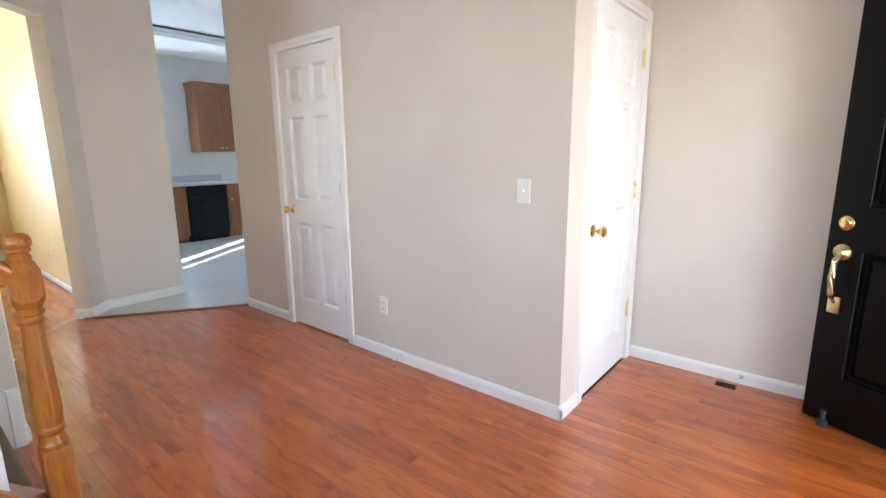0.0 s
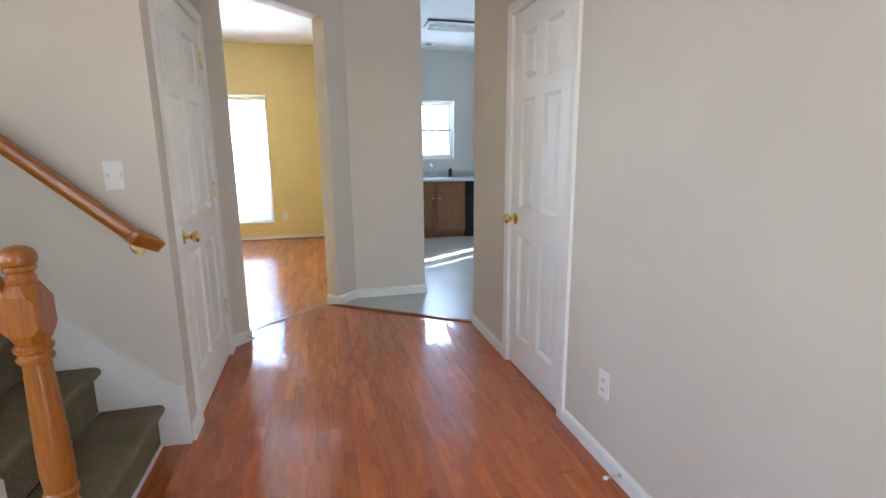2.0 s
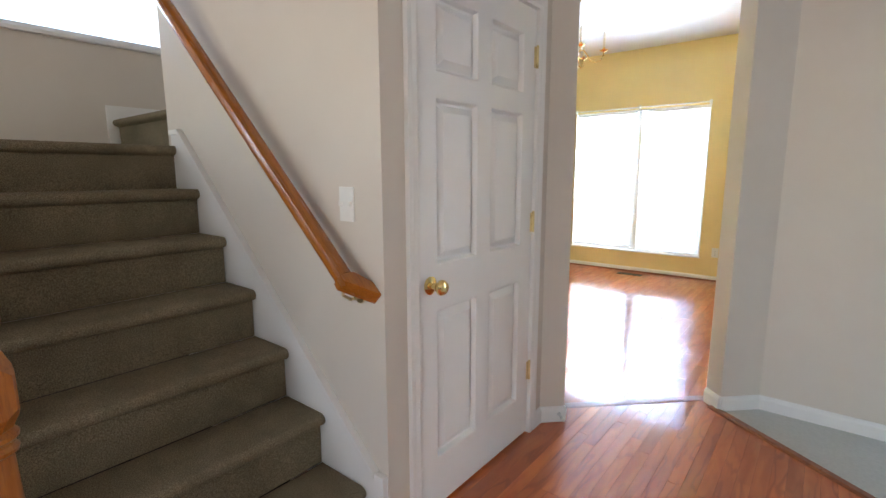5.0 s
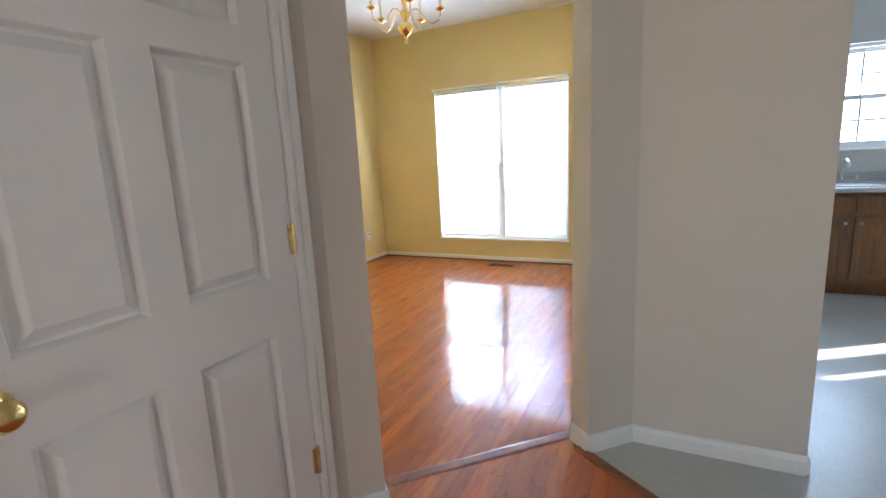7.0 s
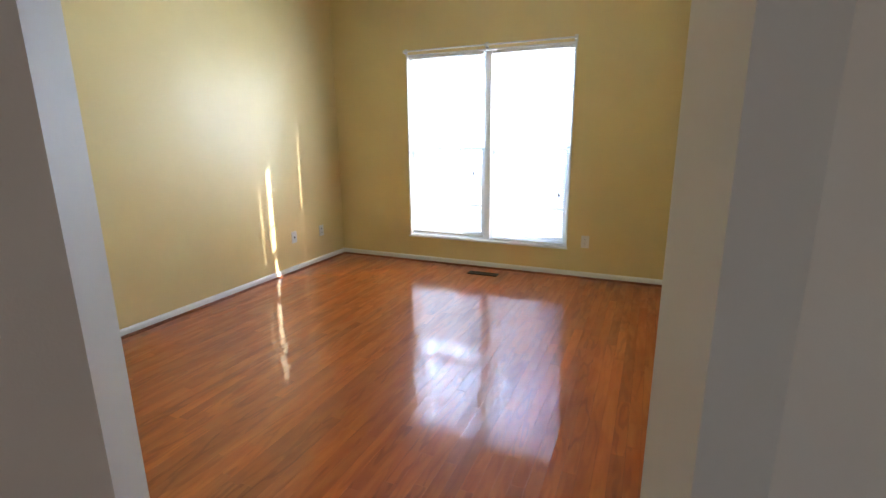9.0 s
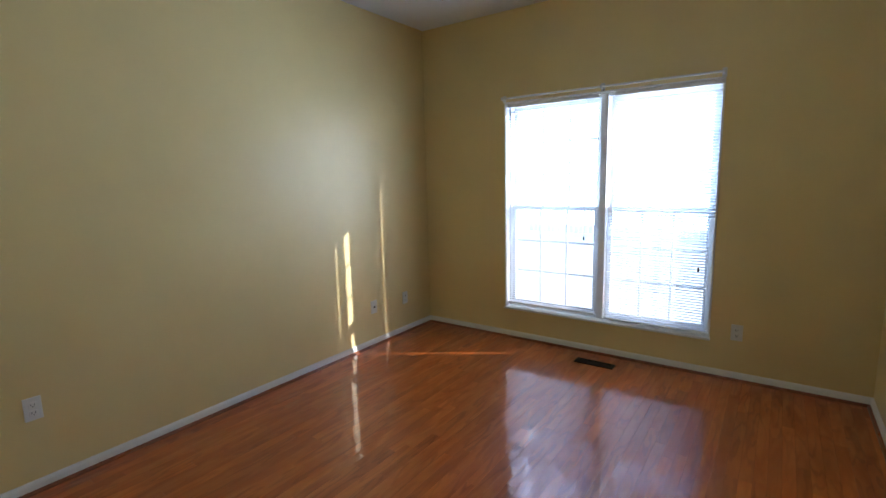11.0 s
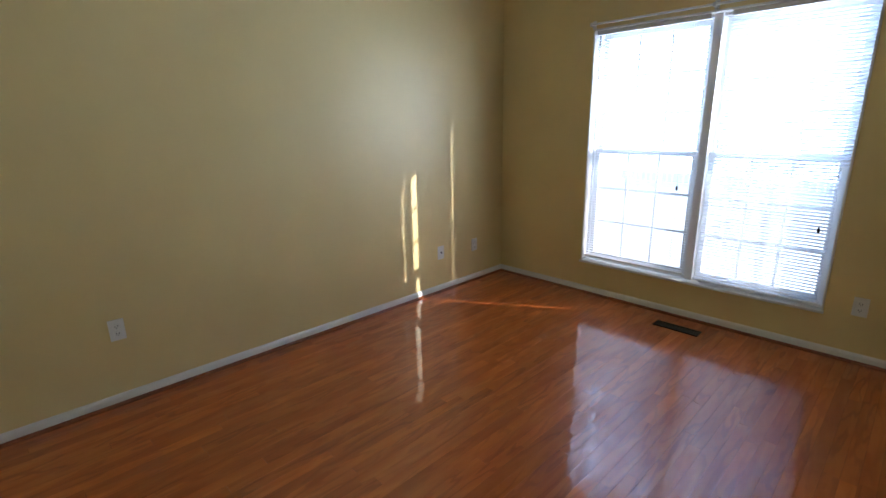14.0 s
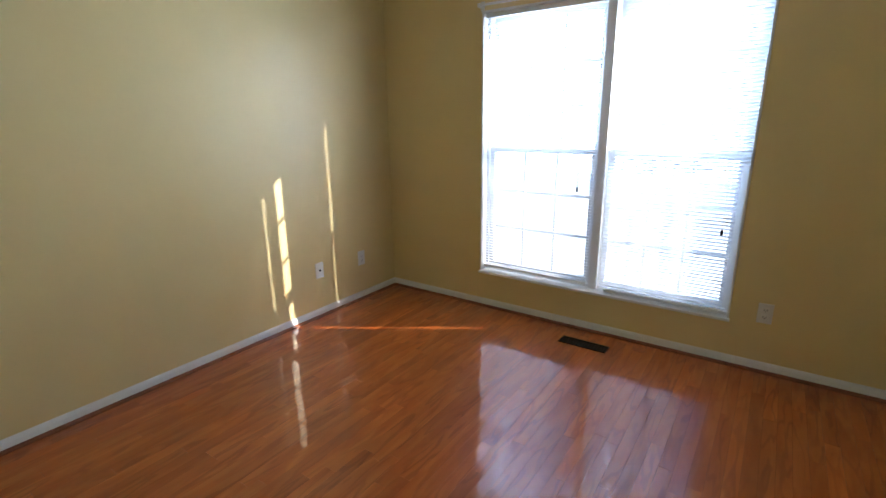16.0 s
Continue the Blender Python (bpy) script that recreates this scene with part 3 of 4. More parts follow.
def staircase():
    st = thing("staircase", "carpeted staircase with olive-brown carpet and white skirt boards", "staircase", pose(0, 0, 0), kind="structure")
    ya, yb = 2.205, YS - 0.022
    for i in range(7):
        xa, z = X0 - RUN * i, RISE * (i + 1)
        xb = xa - RUN if i < 6 else -2.045
        r = 0.022
        nose = [(xa - r + r * math.sin(a), z - r + r * math.cos(a)) for a in [math.pi * k / 6 for k in range(7)]]
        prof = [(xb - 0.03, z), *nose, (xa - 0.034, z - 0.05), (xa - 0.036, z - RISE + 0.0), (xb - 0.03, z - RISE)]
        bm = prism(prof, "y", ya, yb if i < 6 else yb + 0.12)
        part("step" if i < 6 else "landing", bm, CARPET, st, smooth=True)
    ym, z = YS + 0.06, RISE * 8
    r = 0.022
    nose = [(ym + r - r * math.sin(a), z - r + r * math.cos(a)) for a in [math.pi * k / 6 for k in range(7)]]
    prof = [(ym + 1.08, z), *nose, (ym + 0.034, z - 0.05), (ym + 0.036, z - RISE), (ym + 1.08, z - RISE)]
    part("step", prism(prof, "x", -2.03, -1.055), CARPET, st, smooth=True)
    # skirt board on the stair wall: a sloping board with a moulded cap
    sl = RISE / RUN
    xt, xb = X0 - RUN * 6 + 0.05, X0 + 0.045
    off_z = 0.10

    def top(x):
        return RISE + (X0 - x) * sl + off_z
    out = [(xb, 0.0), (xb, max(0.10, top(xb))), (xt, top(xt)), (xt - 0.10, top(xt)), (xt - 0.10, RISE * 7 - 0.3), (xt + 0.1, RISE * 5 - 0.2), (X0 - RUN, 0.0)]
    part("skirt_board", prism(out, "y", YS - 0.018, YS - 0.001), TRIM, st, "white painted skirt board")
    cap = [(xb, top(xb)), (xt, top(xt)), (xt - 0.10, top(xt)), (xt - 0.10, top(xt) + 0.022), (xt - 0.008, top(xt) + 0.022), (xb, top(xb) + 0.026)]
    part("skirt_cap", prism(cap, "y", YS - 0.028, YS - 0.001), TRIM, st)
    part("skirt_end", rbox(xb, XD - 0.002, YS - 0.026, YS - 0.001, 0, top(xb) + 0.02, 0.003), TRIM, st)
    part("skirt_board", prism([(2.25, RISE * 7), (2.25, RISE * 7 + 0.04), (3.14, RISE * 7 + 0.04), (3.14, RISE * 8 + 0.085), (4.24, RISE * 8 + 0.085), (4.24, RISE * 7)], "x", -2.049, -2.028), TRIM, st, "white painted skirt board")
    part("floor_strip", rbox(X0 - 0.05, X0 - 0.028, ya, yb, 0.0, 0.018, 0.004), TRIM, st, "thin white strip at the foot of the carpet")
    return st


staircase()
SL = RISE / RUN


def shoe_top(x):
    return 0.41 + (0.21 - x) * SL * 1.02


knee = [(0.40, 0.0), (0.40, shoe_top(0.40) - 0.04), (-0.93, shoe_top(-0.93) - 0.04), (-2.045, shoe_top(-0.93) - 0.04), (-2.045, 0.0)]
structure("wall_knee", prism(knee, "y", 2.125, 2.203), BEIGE, "beige painted knee wall below the open side of the stairs", "wall")


def sloped(x0, x1, zf, outline, name, material, parent, label=""):
    """A bar along the stair's slope at y = 2.165; outline of (y, z) pairs about its axis; its grain runs along local x."""
    a = Vector((x0, 2.165, zf(x0)))
    b = Vector((x1, 2.165, zf(x1)))
    d = b - a
    ob = part(name, prism(outline, "x", 0, d.length), material, parent, label, smooth=True)
    ob.matrix_basis = Matrix.Translation(a) @ Matrix.Rotation(math.pi, 4, "Z") @ Matrix.Rotation(-math.atan2(d.z, -d.x), 4, "Y")
    return ob


def rail_zf(x):
    return 1.025 + (0.35 - x) * SL * 1.0


RAIL = [(-0.020, -0.030), (0.020, -0.030), (0.022, -0.012), (0.030, 0.0), (0.031, 0.014), (0.024, 0.026), (0.010, 0.031), (-0.010, 0.031), (-0.024, 0.026), (-0.031, 0.014), (-0.030, 0.0), (-0.022, -0.012)]
bal = thing("stair_balustrade", "honey oak newel post and hand rail with white turned balusters", "balustrade", pose(0.442, 2.166, 0))
BX, BY = 0.442, 2.166


def newel(parent):
    s = 0.039
    base = rbox(-s, s, -s, s, 0.0, 0.40, 0.006)
    shaft = lathe([(0.038, 0.40), (0.039, 0.415), (0.032, 0.432), (0.031, 0.445), (0.038, 0.458), (0.039, 0.468), (0.034, 0.476), (0.034, 0.49), (0.037, 0.52), (0.036, 0.60), (0.033, 0.69), (0.029, 0.795), (0.0285, 0.814),
                   (0.036, 0.820), (0.038, 0.827), (0.033, 0.834), (0.0325, 0.840), (0.039, 0.847), (0.040, 0.854), (0.032, 0.863)], 24)
    h = 0.040
    bm = bmesh.new()
    rings = []
    for k, c, z in ((0.028, 0.018, 0.859), (h, 0.020, 0.888), (h, 0.005, 0.903), (h, 0.005, 0.968), (h, 0.020, 0.983), (0.030, 0.018, 1.008)):
        pts = []
        for sx, sy in ((1, 1), (-1, 1), (-1, -1), (1, -1)):
            a, b = (sx * k, sy * (k - c)), (sx * (k - c), sy * k)
            pts += [a, b] if sx * sy > 0 else [b, a]
        rings.append([bm.verts.new((x, y, z)) for x, y in pts])
    for a, b in zip(rings, rings[1:]):
        for i in range(8):
            bm.faces.new((a[i], a[(i + 1) % 8], b[(i + 1) % 8], b[i]))
    bm.faces.new(rings[0][::-1])
    bm.faces.new(rings[-1])
    cap = lathe([(0.026, 1.004), (0.029, 1.012), (0.030, 1.022), (0.026, 1.029), (0.024, 1.034), (0.031, 1.039), (0.0315, 1.045), (0.029, 1.050), (0.035, 1.055), (0.037, 1.064), (0.036, 1.074), (0.031, 1.085), (0.020, 1.093), (0.006, 1.096)], 24)
    return part("newel_post", merge(base, shaft, bm, cap), OAK_Z, parent, "honey oak turned newel post with a ball-capped block", smooth=True, angle=20)


newel(bal)


def rel(ob):
    ob.matrix_basis = Matrix.Translation((-BX, -BY, 0)) @ ob.matrix_basis
    return ob


rel(sloped(0.415, -0.98, rail_zf, RAIL, "hand_rail", OAK_X, bal, "honey oak moulded hand rail"))
rel(sloped(0.40, -0.93, lambda x: shoe_top(x) - 0.02, [(-0.058, -0.02), (0.058, -0.02), (0.058, 0.010), (0.048, 0.02), (-0.048, 0.02), (-0.058, 0.010)], "bottom_rail", OAK_X, bal, "honey oak cap on the knee wall"))


def baluster_mesh(height):
    s = 0.0165
    k = height - 0.19 - 0.02
    low = 0.19
    prof = [(0.0165, low), (0.0175, low + 0.006), (0.012, low + 0.014), (0.0105, low + 0.02), (0.0165, low + 0.03), (0.017, low + 0.036), (0.0125, low + 0.045), (0.0125, low + 0.055), (0.0165, low + 0.09),
            (0.0155, low + 0.2), (0.012, low + k - 0.1), (0.0095, height)]
    return merge(rbox(-s, s, -s, s, -0.03, low, 0.002, 1), lathe(prof, 14))


x = 0.302
while x > -0.95:
    zb, zt = shoe_top(x), rail_zf(x) - 0.022
    part("baluster", baluster_mesh(zt - zb), TRIM, bal, "white painted turned baluster", smooth=True, m=pose(x - BX, 2.165 - BY, zb))
    x -= 0.1035

wr = thing("wall_hand_rail", "honey oak hand rail on brackets along the stair wall", "hand rail", pose(0.46, 3.03, 0.9))


def wall_rail():
    prof = [(-0.020, -0.026), (0.016, -0.026), (0.026, -0.016), (0.028, 0.0), (0.024, 0.018), (0.012, 0.027), (-0.012, 0.027), (-0.024, 0.018), (-0.028, 0.0), (-0.024, -0.016)]
    a, b = Vector((0.375, 3.03, 0.985)), Vector((-1.0, 3.03, 0.985 + 1.375 * SL * 0.99))
    d = b - a
    ob = part("rail", prism(prof, "x", 0, d.length), OAK_X, wr, smooth=True)
    ob.matrix_basis = Matrix.Translation(a - Vector((0.46, 3.03, 0.9))) @ Matrix.Rotation(math.pi, 4, "Z") @ Matrix.Rotation(-math.atan2(d.z, -d.x), 4, "Y")
    # the mitred return from the foot of the rail to the wall
    bm = prism([(-0.001, 0.028), (-0.028, 0.030), (-0.113, -0.074), (-0.056, -0.074), (-0.001, -0.026)], "z", -0.026, 0.027)
    bmesh.ops.bevel(bm, geom=bm.edges[:], offset=0.004, segments=2, profile=0.6, affect="EDGES")
    end = part("rail_return", bm, OAK_X, wr, smooth=True)
    end.matrix_basis = ob.matrix_basis.copy()
    for xx in (0.37, -0.45):
        zz = 0.985 + max(0.0, (0.375 - xx) * SL * 0.99) - 0.03
        bm = merge(tube([(xx, 3.03, zz), (xx, 3.03, zz - 0.035), (xx, 3.06, zz - 0.055), (xx, 3.10, zz - 0.055)], 0.006, 8), moved(lathe([(0.024, 0), (0.022, 0.006)], 16), Matrix.Translation((xx, 3.104, zz - 0.055)) @ Matrix.Rotation(radians(90), 4, "X")))
        part("bracket", moved(bm, Matrix.Translation((-0.46, -3.03, -0.9))), OLDBRASS, wr, "small brass rail bracket", smooth=True)


wall_rail()

# ---- windows ----


def sash(parent, x0, x1, z0, z1, y, cols, rows, stile=0.038):
    s = part("sash", merge(boxes((x0, x0 + stile, y, y + 0.035, z0, z1), (x1 - stile, x1, y, y + 0.035, z0, z1), (x0 + stile, x1 - stile, y, y + 0.035, z0, z0 + stile), (x0 + stile, x1 - stile, y, y + 0.035, z1 - stile, z1))), VINYLWHITE, parent)
    a0, a1, b0, b1 = x0 + stile, x1 - stile, z0 + stile, z1 - stile
    g = part("pane", boxes((a0, a1, y + 0.015, y + 0.019, b0, b1)), GLASS, s)
    g.visible_shadow = False
    bars = []
    for i in range(1, cols):
        xx = a0 + (a1 - a0) * i / cols
        bars.append((xx - 0.009, xx + 0.009, y + 0.011, y + 0.023, b0, b1))
    for j in range(1, rows):
        zz = b0 + (b1 - b0) * j / rows
        bars.append((a0, a1, y + 0.012, y + 0.022, zz - 0.009, zz + 0.009))
    part("muntin", boxes(*bars), VINYLWHITE, s)
    return s


def unit(parent, x0, x1, z0, z1, y, cols, rows):
    zm = (z0 + z1) / 2
    sash(parent, x0, x1, zm - 0.02, z1, y + 0.045, cols, rows)
    sash(parent, x0, x1, z0, zm + 0.02, y, cols, rows)
    part("sash_lock", rbox((x0 + x1) / 2 - 0.03, (x0 + x1) / 2 + 0.03, y - 0.012, y + 0.002, zm + 0.005, zm + 0.022, 0.003), VINYLWHITE, parent)


MID = -0.405
dw = thing("window_1", "white twin double-hung dining room window in the yellow wall", "window", pose(0, 0, 0), kind="structure")
part("window_frame", boxes((WX0, WX0 + 0.03, YW + 0.07, YW + 0.18, WZ0, WZ1), (WX1 - 0.03, WX1, YW + 0.07, YW + 0.18, WZ0, WZ1), (WX0 + 0.03, WX1 - 0.03, YW + 0.07, YW + 0.18, WZ1 - 0.03, WZ1), (WX0 + 0.03, WX1 - 0.03, YW + 0.07, YW + 0.18, WZ0, WZ0 + 0.03)), VINYLWHITE, dw)
part("reveal", boxes((WX0 + 0.001, WX0 + 0.012, YW - 0.004, YW + 0.07, WZ0, WZ1), (WX1 - 0.012, WX1 - 0.001, YW - 0.004, YW + 0.07, WZ0, WZ1), (WX0 + 0.012, WX1 - 0.012, YW - 0.004, YW + 0.07, WZ1 - 0.012, WZ1 - 0.001)), TRIM, dw, "white reveal round the window")
part("window_sill", rbox(WX0 - 0.005, WX1 + 0.005, YW - 0.02, YW + 0.075, WZ0 - 0.012, WZ0 + 0.006, 0.005), TRIM, dw, "thin white window sill")
part("mullion", rbox(MID - 0.028, MID + 0.028, YW + 0.055, YW + 0.18, WZ0 + 0.006, WZ1 - 0.012, 0.003), TRIM, dw, "white post between the two windows")
unit(dw, WX0 + 0.03, MID - 0.035, WZ0 + 0.03, WZ1 - 0.03, YW + 0.085, 3, 3)
unit(dw, MID + 0.035, WX1 - 0.03, WZ0 + 0.03, WZ1 - 0.03, YW + 0.085, 3, 3)


def slat_mesh(w, holes, hole):
    """A curved thin slat with small cord holes."""
    bm = bmesh.new()
    xs = [0.0]
    for h in holes:
        xs += [h - 0.013, h + 0.013]
    xs.append(w)
    ys = [(-0.0125, -0.0012), (-hole, 0.0008), (hole, 0.0008), (0.0125, -0.0012)]
    for i in range(len(xs) - 1):
        for j in range(3):
            if i % 2 == 1 and j == 1:
                continue
            bm.faces.new([bm.verts.new((x, y, z)) for x, (y, z) in ((xs[i], ys[j]), (xs[i + 1], ys[j]), (xs[i + 1], ys[j + 1]), (xs[i], ys[j + 1]))])
    bmesh.ops.remove_doubles(bm, verts=bm.verts, dist=1e-5)
    bmesh.ops.solidify(bm, geom=bm.faces[:], thickness=0.0007)
    bmesh.ops.recalc_face_normals(bm, faces=bm.faces)
    me = bpy.data.meshes.new("slat")
    bm.to_mesh(me)
    bm.free()
    me.materials.append(SLAT)
    return me


def blind(x0, x1, z0, z1, y, tilt, holes, cords, label, spacing=0.0205, cord_at=None, slipped=0, hole=0.0045):
    w = x1 - x0
    b = thing("window_blind", label, "blind", pose(x0, y, z0), group="dining room blinds")
    part("head_rail", rbox(0, w, -0.0125, 0.0125, z1 - z0 - 0.03, z1 - z0, 0.002), PLASTIC, b, "white metal head rail")
    part("bottom_rail", rbox(0, w, -0.012, 0.012, 0.0, 0.018, 0.003), PLASTIC, b, "white bottom rail")
    me = slat_mesh(w, holes, hole)
    k = int((z1 - z0 - 0.06) / spacing)
    for i in range(k):
        share("slat", me, b, pose(-0.032 if i < slipped else 0, 0, 0.03 + i * spacing, tilt + random.uniform(-1.5, 1.5), 0, 0))
    for h in cords:
        part("ladder_cord", merge(tube([(h, -0.0135, 0.01), (h, -0.0135, z1 - z0 - 0.03)], 0.0008, 4), tube([(h, 0.0135, 0.01), (h, 0.0135, z1 - z0 - 0.03)], 0.0008, 4)), PLASTIC, b)
    if cord_at:
        cx, cz = cord_at
        part("pull_cord", tube([(cx, -0.02, z1 - z0 - 0.02), (cx + 0.002, -0.022, (z1 - z0 + cz) / 2), (cx, -0.02, cz)], 0.0012, 5), PLASTIC, b)
        part("tassel", lathe([(0.003, cz - 0.035 - 0), (0.008, cz - 0.03), (0.006, cz - 0.005), (0.002, cz)], 10, at=(cx, -0.02, 0)), RUBBER, b, "dark cord tassel", smooth=True)
    return b


blind(WX0 + 0.018, MID - 0.037, WZ0 + 0.035, WZ1 - 0.013, YW + 0.035, -8, (0.203,), (0.10, 0.40, 0.70), "white horizontal blind, lowered and open, in the window", cord_at=(0.70, 0.66), hole=0.0078)
blind(MID + 0.085, WX1 - 0.014, WZ0 + 0.012, WZ1 - 0.013, YW + 0.035, -36, (0.14,), (0.09, 0.37, 0.65), "white horizontal blind, lowered with its slats half closed, in the window", cord_at=(0.63, 0.50), slipped=41)

rod = thing("curtain_rod", "thin white curtain rod above the dining room window", "curtain rod", pose(MID, YW - 0.05, 2.128))
part("rod", moved(lathe([(0.008, -0.845), (0.008, 0.815)], 10), Matrix.Rotation(radians(90), 4, "Y")), PLASTIC, rod, smooth=True)
for xx in (-0.845, 0.0, 0.805):
    part("bracket", merge(boxes((xx - 0.008, xx + 0.008, -0.01, 0.049, -0.012, 0.012)), boxes((xx - 0.014, xx + 0.014, 0.044, 0.0495, -0.03, 0.03))), STEEL if xx == 0.0 else PLASTIC, rod, "small rod bracket")

kw = thing("window_2", "white double-hung window over the kitchen sink", "window", pose(0, 0, 0), kind="structure")
part("window_frame", boxes((KX0, KX0 + 0.03, YW + 0.05, YW + 0.18, KZ0, KZ1), (KX1 - 0.03, KX1, YW + 0.05, YW + 0.18, KZ0, KZ1), (KX0 + 0.03, KX1 - 0.03, YW + 0.05, YW + 0.18, KZ1 - 0.03, KZ1), (KX0 + 0.03, KX1 - 0.03, YW + 0.05, YW + 0.18, KZ0, KZ0 + 0.03)), VINYLWHITE, kw)
part("window_sill", rbox(KX0 - 0.02, KX1 + 0.02, YW - 0.02, YW + 0.05, KZ0 - 0.015, KZ0 + 0.004, 0.004), TRIM, kw)
unit(kw, KX0 + 0.03, KX1 - 0.03, KZ0 + 0.03, KZ1 - 0.03, YW + 0.07, 3, 2)
sw_ = thing("window_3", "white upper window lighting the stairs", "window", pose(-2.05, 3.05, 2.13, 0, 0, 90), kind="structure")
part("window_frame", boxes((-0.5, -0.465, 0.02, 0.12, 0, 1.12), (0.465, 0.5, 0.02, 0.12, 0, 1.12), (-0.465, 0.465, 0.02, 0.12, 0, 0.035), (-0.465, 0.465, 0.02, 0.12, 1.085, 1.12), (-0.465, 0.465, 0.04, 0.09, 0.54, 0.58)), VINYLWHITE, sw_)
part("window_sill", rbox(-0.54, 0.54, -0.03, 0.02, -0.02, 0.004, 0.004), TRIM, sw_)
# out of view; added so the living side lamp has an opening
fw = thing("added_living_window", "white unseen living room window added to brighten the hall", "window", pose(-2.05, 0.75, 0.8, 0, 0, 90), kind="structure")
part("window_frame", boxes((-0.8, -0.76, 0.03, 0.12, 0, 1.4), (0.76, 0.8, 0.03, 0.12, 0, 1.4), (-0.76, 0.76, 0.03, 0.12, 0, 0.04), (-0.76, 0.76, 0.03, 0.12, 1.36, 1.4), (-0.03, 0.03, 0.03, 0.12, 0.04, 1.36)), VINYLWHITE, fw)

# unseen window, added only as an opening for the front fill lamp
ffw = thing("added_front_window", "white unseen front window added to light the hall", "window", pose(-0.6, YF, 0.8, 0, 0, 180), kind="structure")
part("window_frame", boxes((-0.85, -0.81, 0.03, 0.12, 0, 1.4), (0.81, 0.85, 0.03, 0.12, 0, 1.4), (-0.81, 0.81, 0.03, 0.12, 0, 0.04), (-0.81, 0.81, 0.03, 0.12, 1.36, 1.4), (-0.03, 0.03, 0.03, 0.12, 0.04, 1.36)), VINYLWHITE, ffw)

# ---- fixtures on walls and floors ----


def plate(m, kind, label, name):
    """An outlet or switch plate: x along the wall, y into it, z up; centre at the origin."""
    p = thing(name, label, "outlet" if "outlet" in name else "switch" if "switch" in name else "wall plate", m)
    part("cover", rbox(-0.036, 0.036, -0.006, 0.0, -0.058, 0.058, 0.003), PLASTIC, p)
    if kind == "outlet":
        for z in (-0.02, 0.02):
            s = part("socket", rbox(-0.017, 0.017, -0.0085, -0.005, z - 0.014, z + 0.014, 0.002), PLASTIC, p)
            part("slot", boxes((-0.008, -0.0055, -0.0095, -0.008, z - 0.003, z + 0.006), (0.0055, 0.008, -0.0095, -0.008, z - 0.003, z + 0.006), (-0.002, 0.002, -0.0095, -0.008, z - 0.010, z - 0.006)), DARK, s)
    elif kind == "switch":
        part("toggle", rbox(-0.005, 0.005, -0.016, -0.005, -0.006, 0.010, 0.002), PLASTIC, p)
    elif kind == "double":
        for xx in (-0.023, 0.023):
            part("toggle", rbox(xx - 0.005, xx + 0.005, -0.016, -0.005, -0.006, 0.010, 0.002), PLASTIC, p)
    elif kind == "jack":
        part("jack", moved(lathe([(0.008, 0), (0.008, 0.006), (0.004, 0.012)], 12), Matrix.Translation((0, -0.005, 0)) @ Matrix.Rotation(radians(90), 4, "X")), DARK, p, "small dark cable jack", smooth=True)
    return p


plate(pose(XR, 1.475, 1.13, 0, 0, -90), "switch", "white toggle switch plate on the beige hall wall", "light_switch")
plate(pose(XR, 2.49, 0.35, 0, 0, -90), "outlet", "white wall outlet low on the beige hall wall", "wall_outlet")
plate(pose(0.318, YS, 1.215), "double", "white double switch plate on the stair wall", "light_switch")
plate(pose(XL, 5.325, 0.42, 0, 0, 90), "outlet", "white wall outlet low on the yellow wall", "wall_outlet")
plate(pose(XL, 7.70, 0.35, 0, 0, 90), "jack", "cream cable plate with a dark jack on the yellow wall", "cable_plate")
plate(pose(XL, 8.13, 0.34, 0, 0, 90), "outlet", "white wall outlet near the corner of the yellow wall", "wall_outlet")
plate(pose(0.575, YW, 0.35), "outlet", "white wall outlet beside the dining room window", "wall_outlet")
plate(pose(XQ, 6.57, 0.33, 0, 0, -90), "outlet", "white wall outlet on the dining room side wall", "wall_outlet")


def register(m, length, width, label):
    r = thing("floor_register", label, "floor vent", m)
    a, b = length / 2, width / 2
    part("frame", boxes((-a, a, -b, -b + 0.012, 0, 0.006), (-a, a, b - 0.012, b, 0, 0.006), (-a, -a + 0.014, -b + 0.012, b - 0.012, 0, 0.006), (a - 0.014, a, -b + 0.012, b - 0.012, 0, 0.006), (-a + 0.014, a - 0.014, -b + 0.012, b - 0.012, 0.0, 0.001)), DARKMETAL, r)
    k = 14
    for i in range(k):
        xx = -a + 0.014 + (length - 0.028) * (i + 0.5) / k
        part("fin", boxes((xx - 0.004, xx + 0.004, -b + 0.012, b - 0.012, 0.001, 0.005)), DARKMETAL, r)


register(pose(-0.345, 8.30, 0.001), 0.30, 0.095, "dark metal floor register before the dining room window")
register(pose(3.12, 0.665, 0.001, 0, 0, 90), 0.10, 0.05, "small dark metal floor register in the foyer")


def spring_stop(m, label):
    d = thing("door_stop", label, "door stop", m)
    pts = [(0.006 * math.cos(k * 0.9), -0.004 - k * 0.0011, 0.006 * math.sin(k * 0.9)) for k in range(50)]
    part("spring", tube(pts, 0.0012, 5), STEEL, d)
    part("tip", moved(lathe([(0.008, 0), (0.008, 0.012), (0.005, 0.015)], 12), Matrix.Translation((0, -0.058, 0)) @ Matrix.Rotation(radians(90), 4, "X")), PLASTIC, d, smooth=True)
    part("base", moved(lathe([(0.011, 0), (0.008, 0.005)], 12), Matrix.Rotation(radians(90), 4, "X")), STEEL, d, smooth=True)


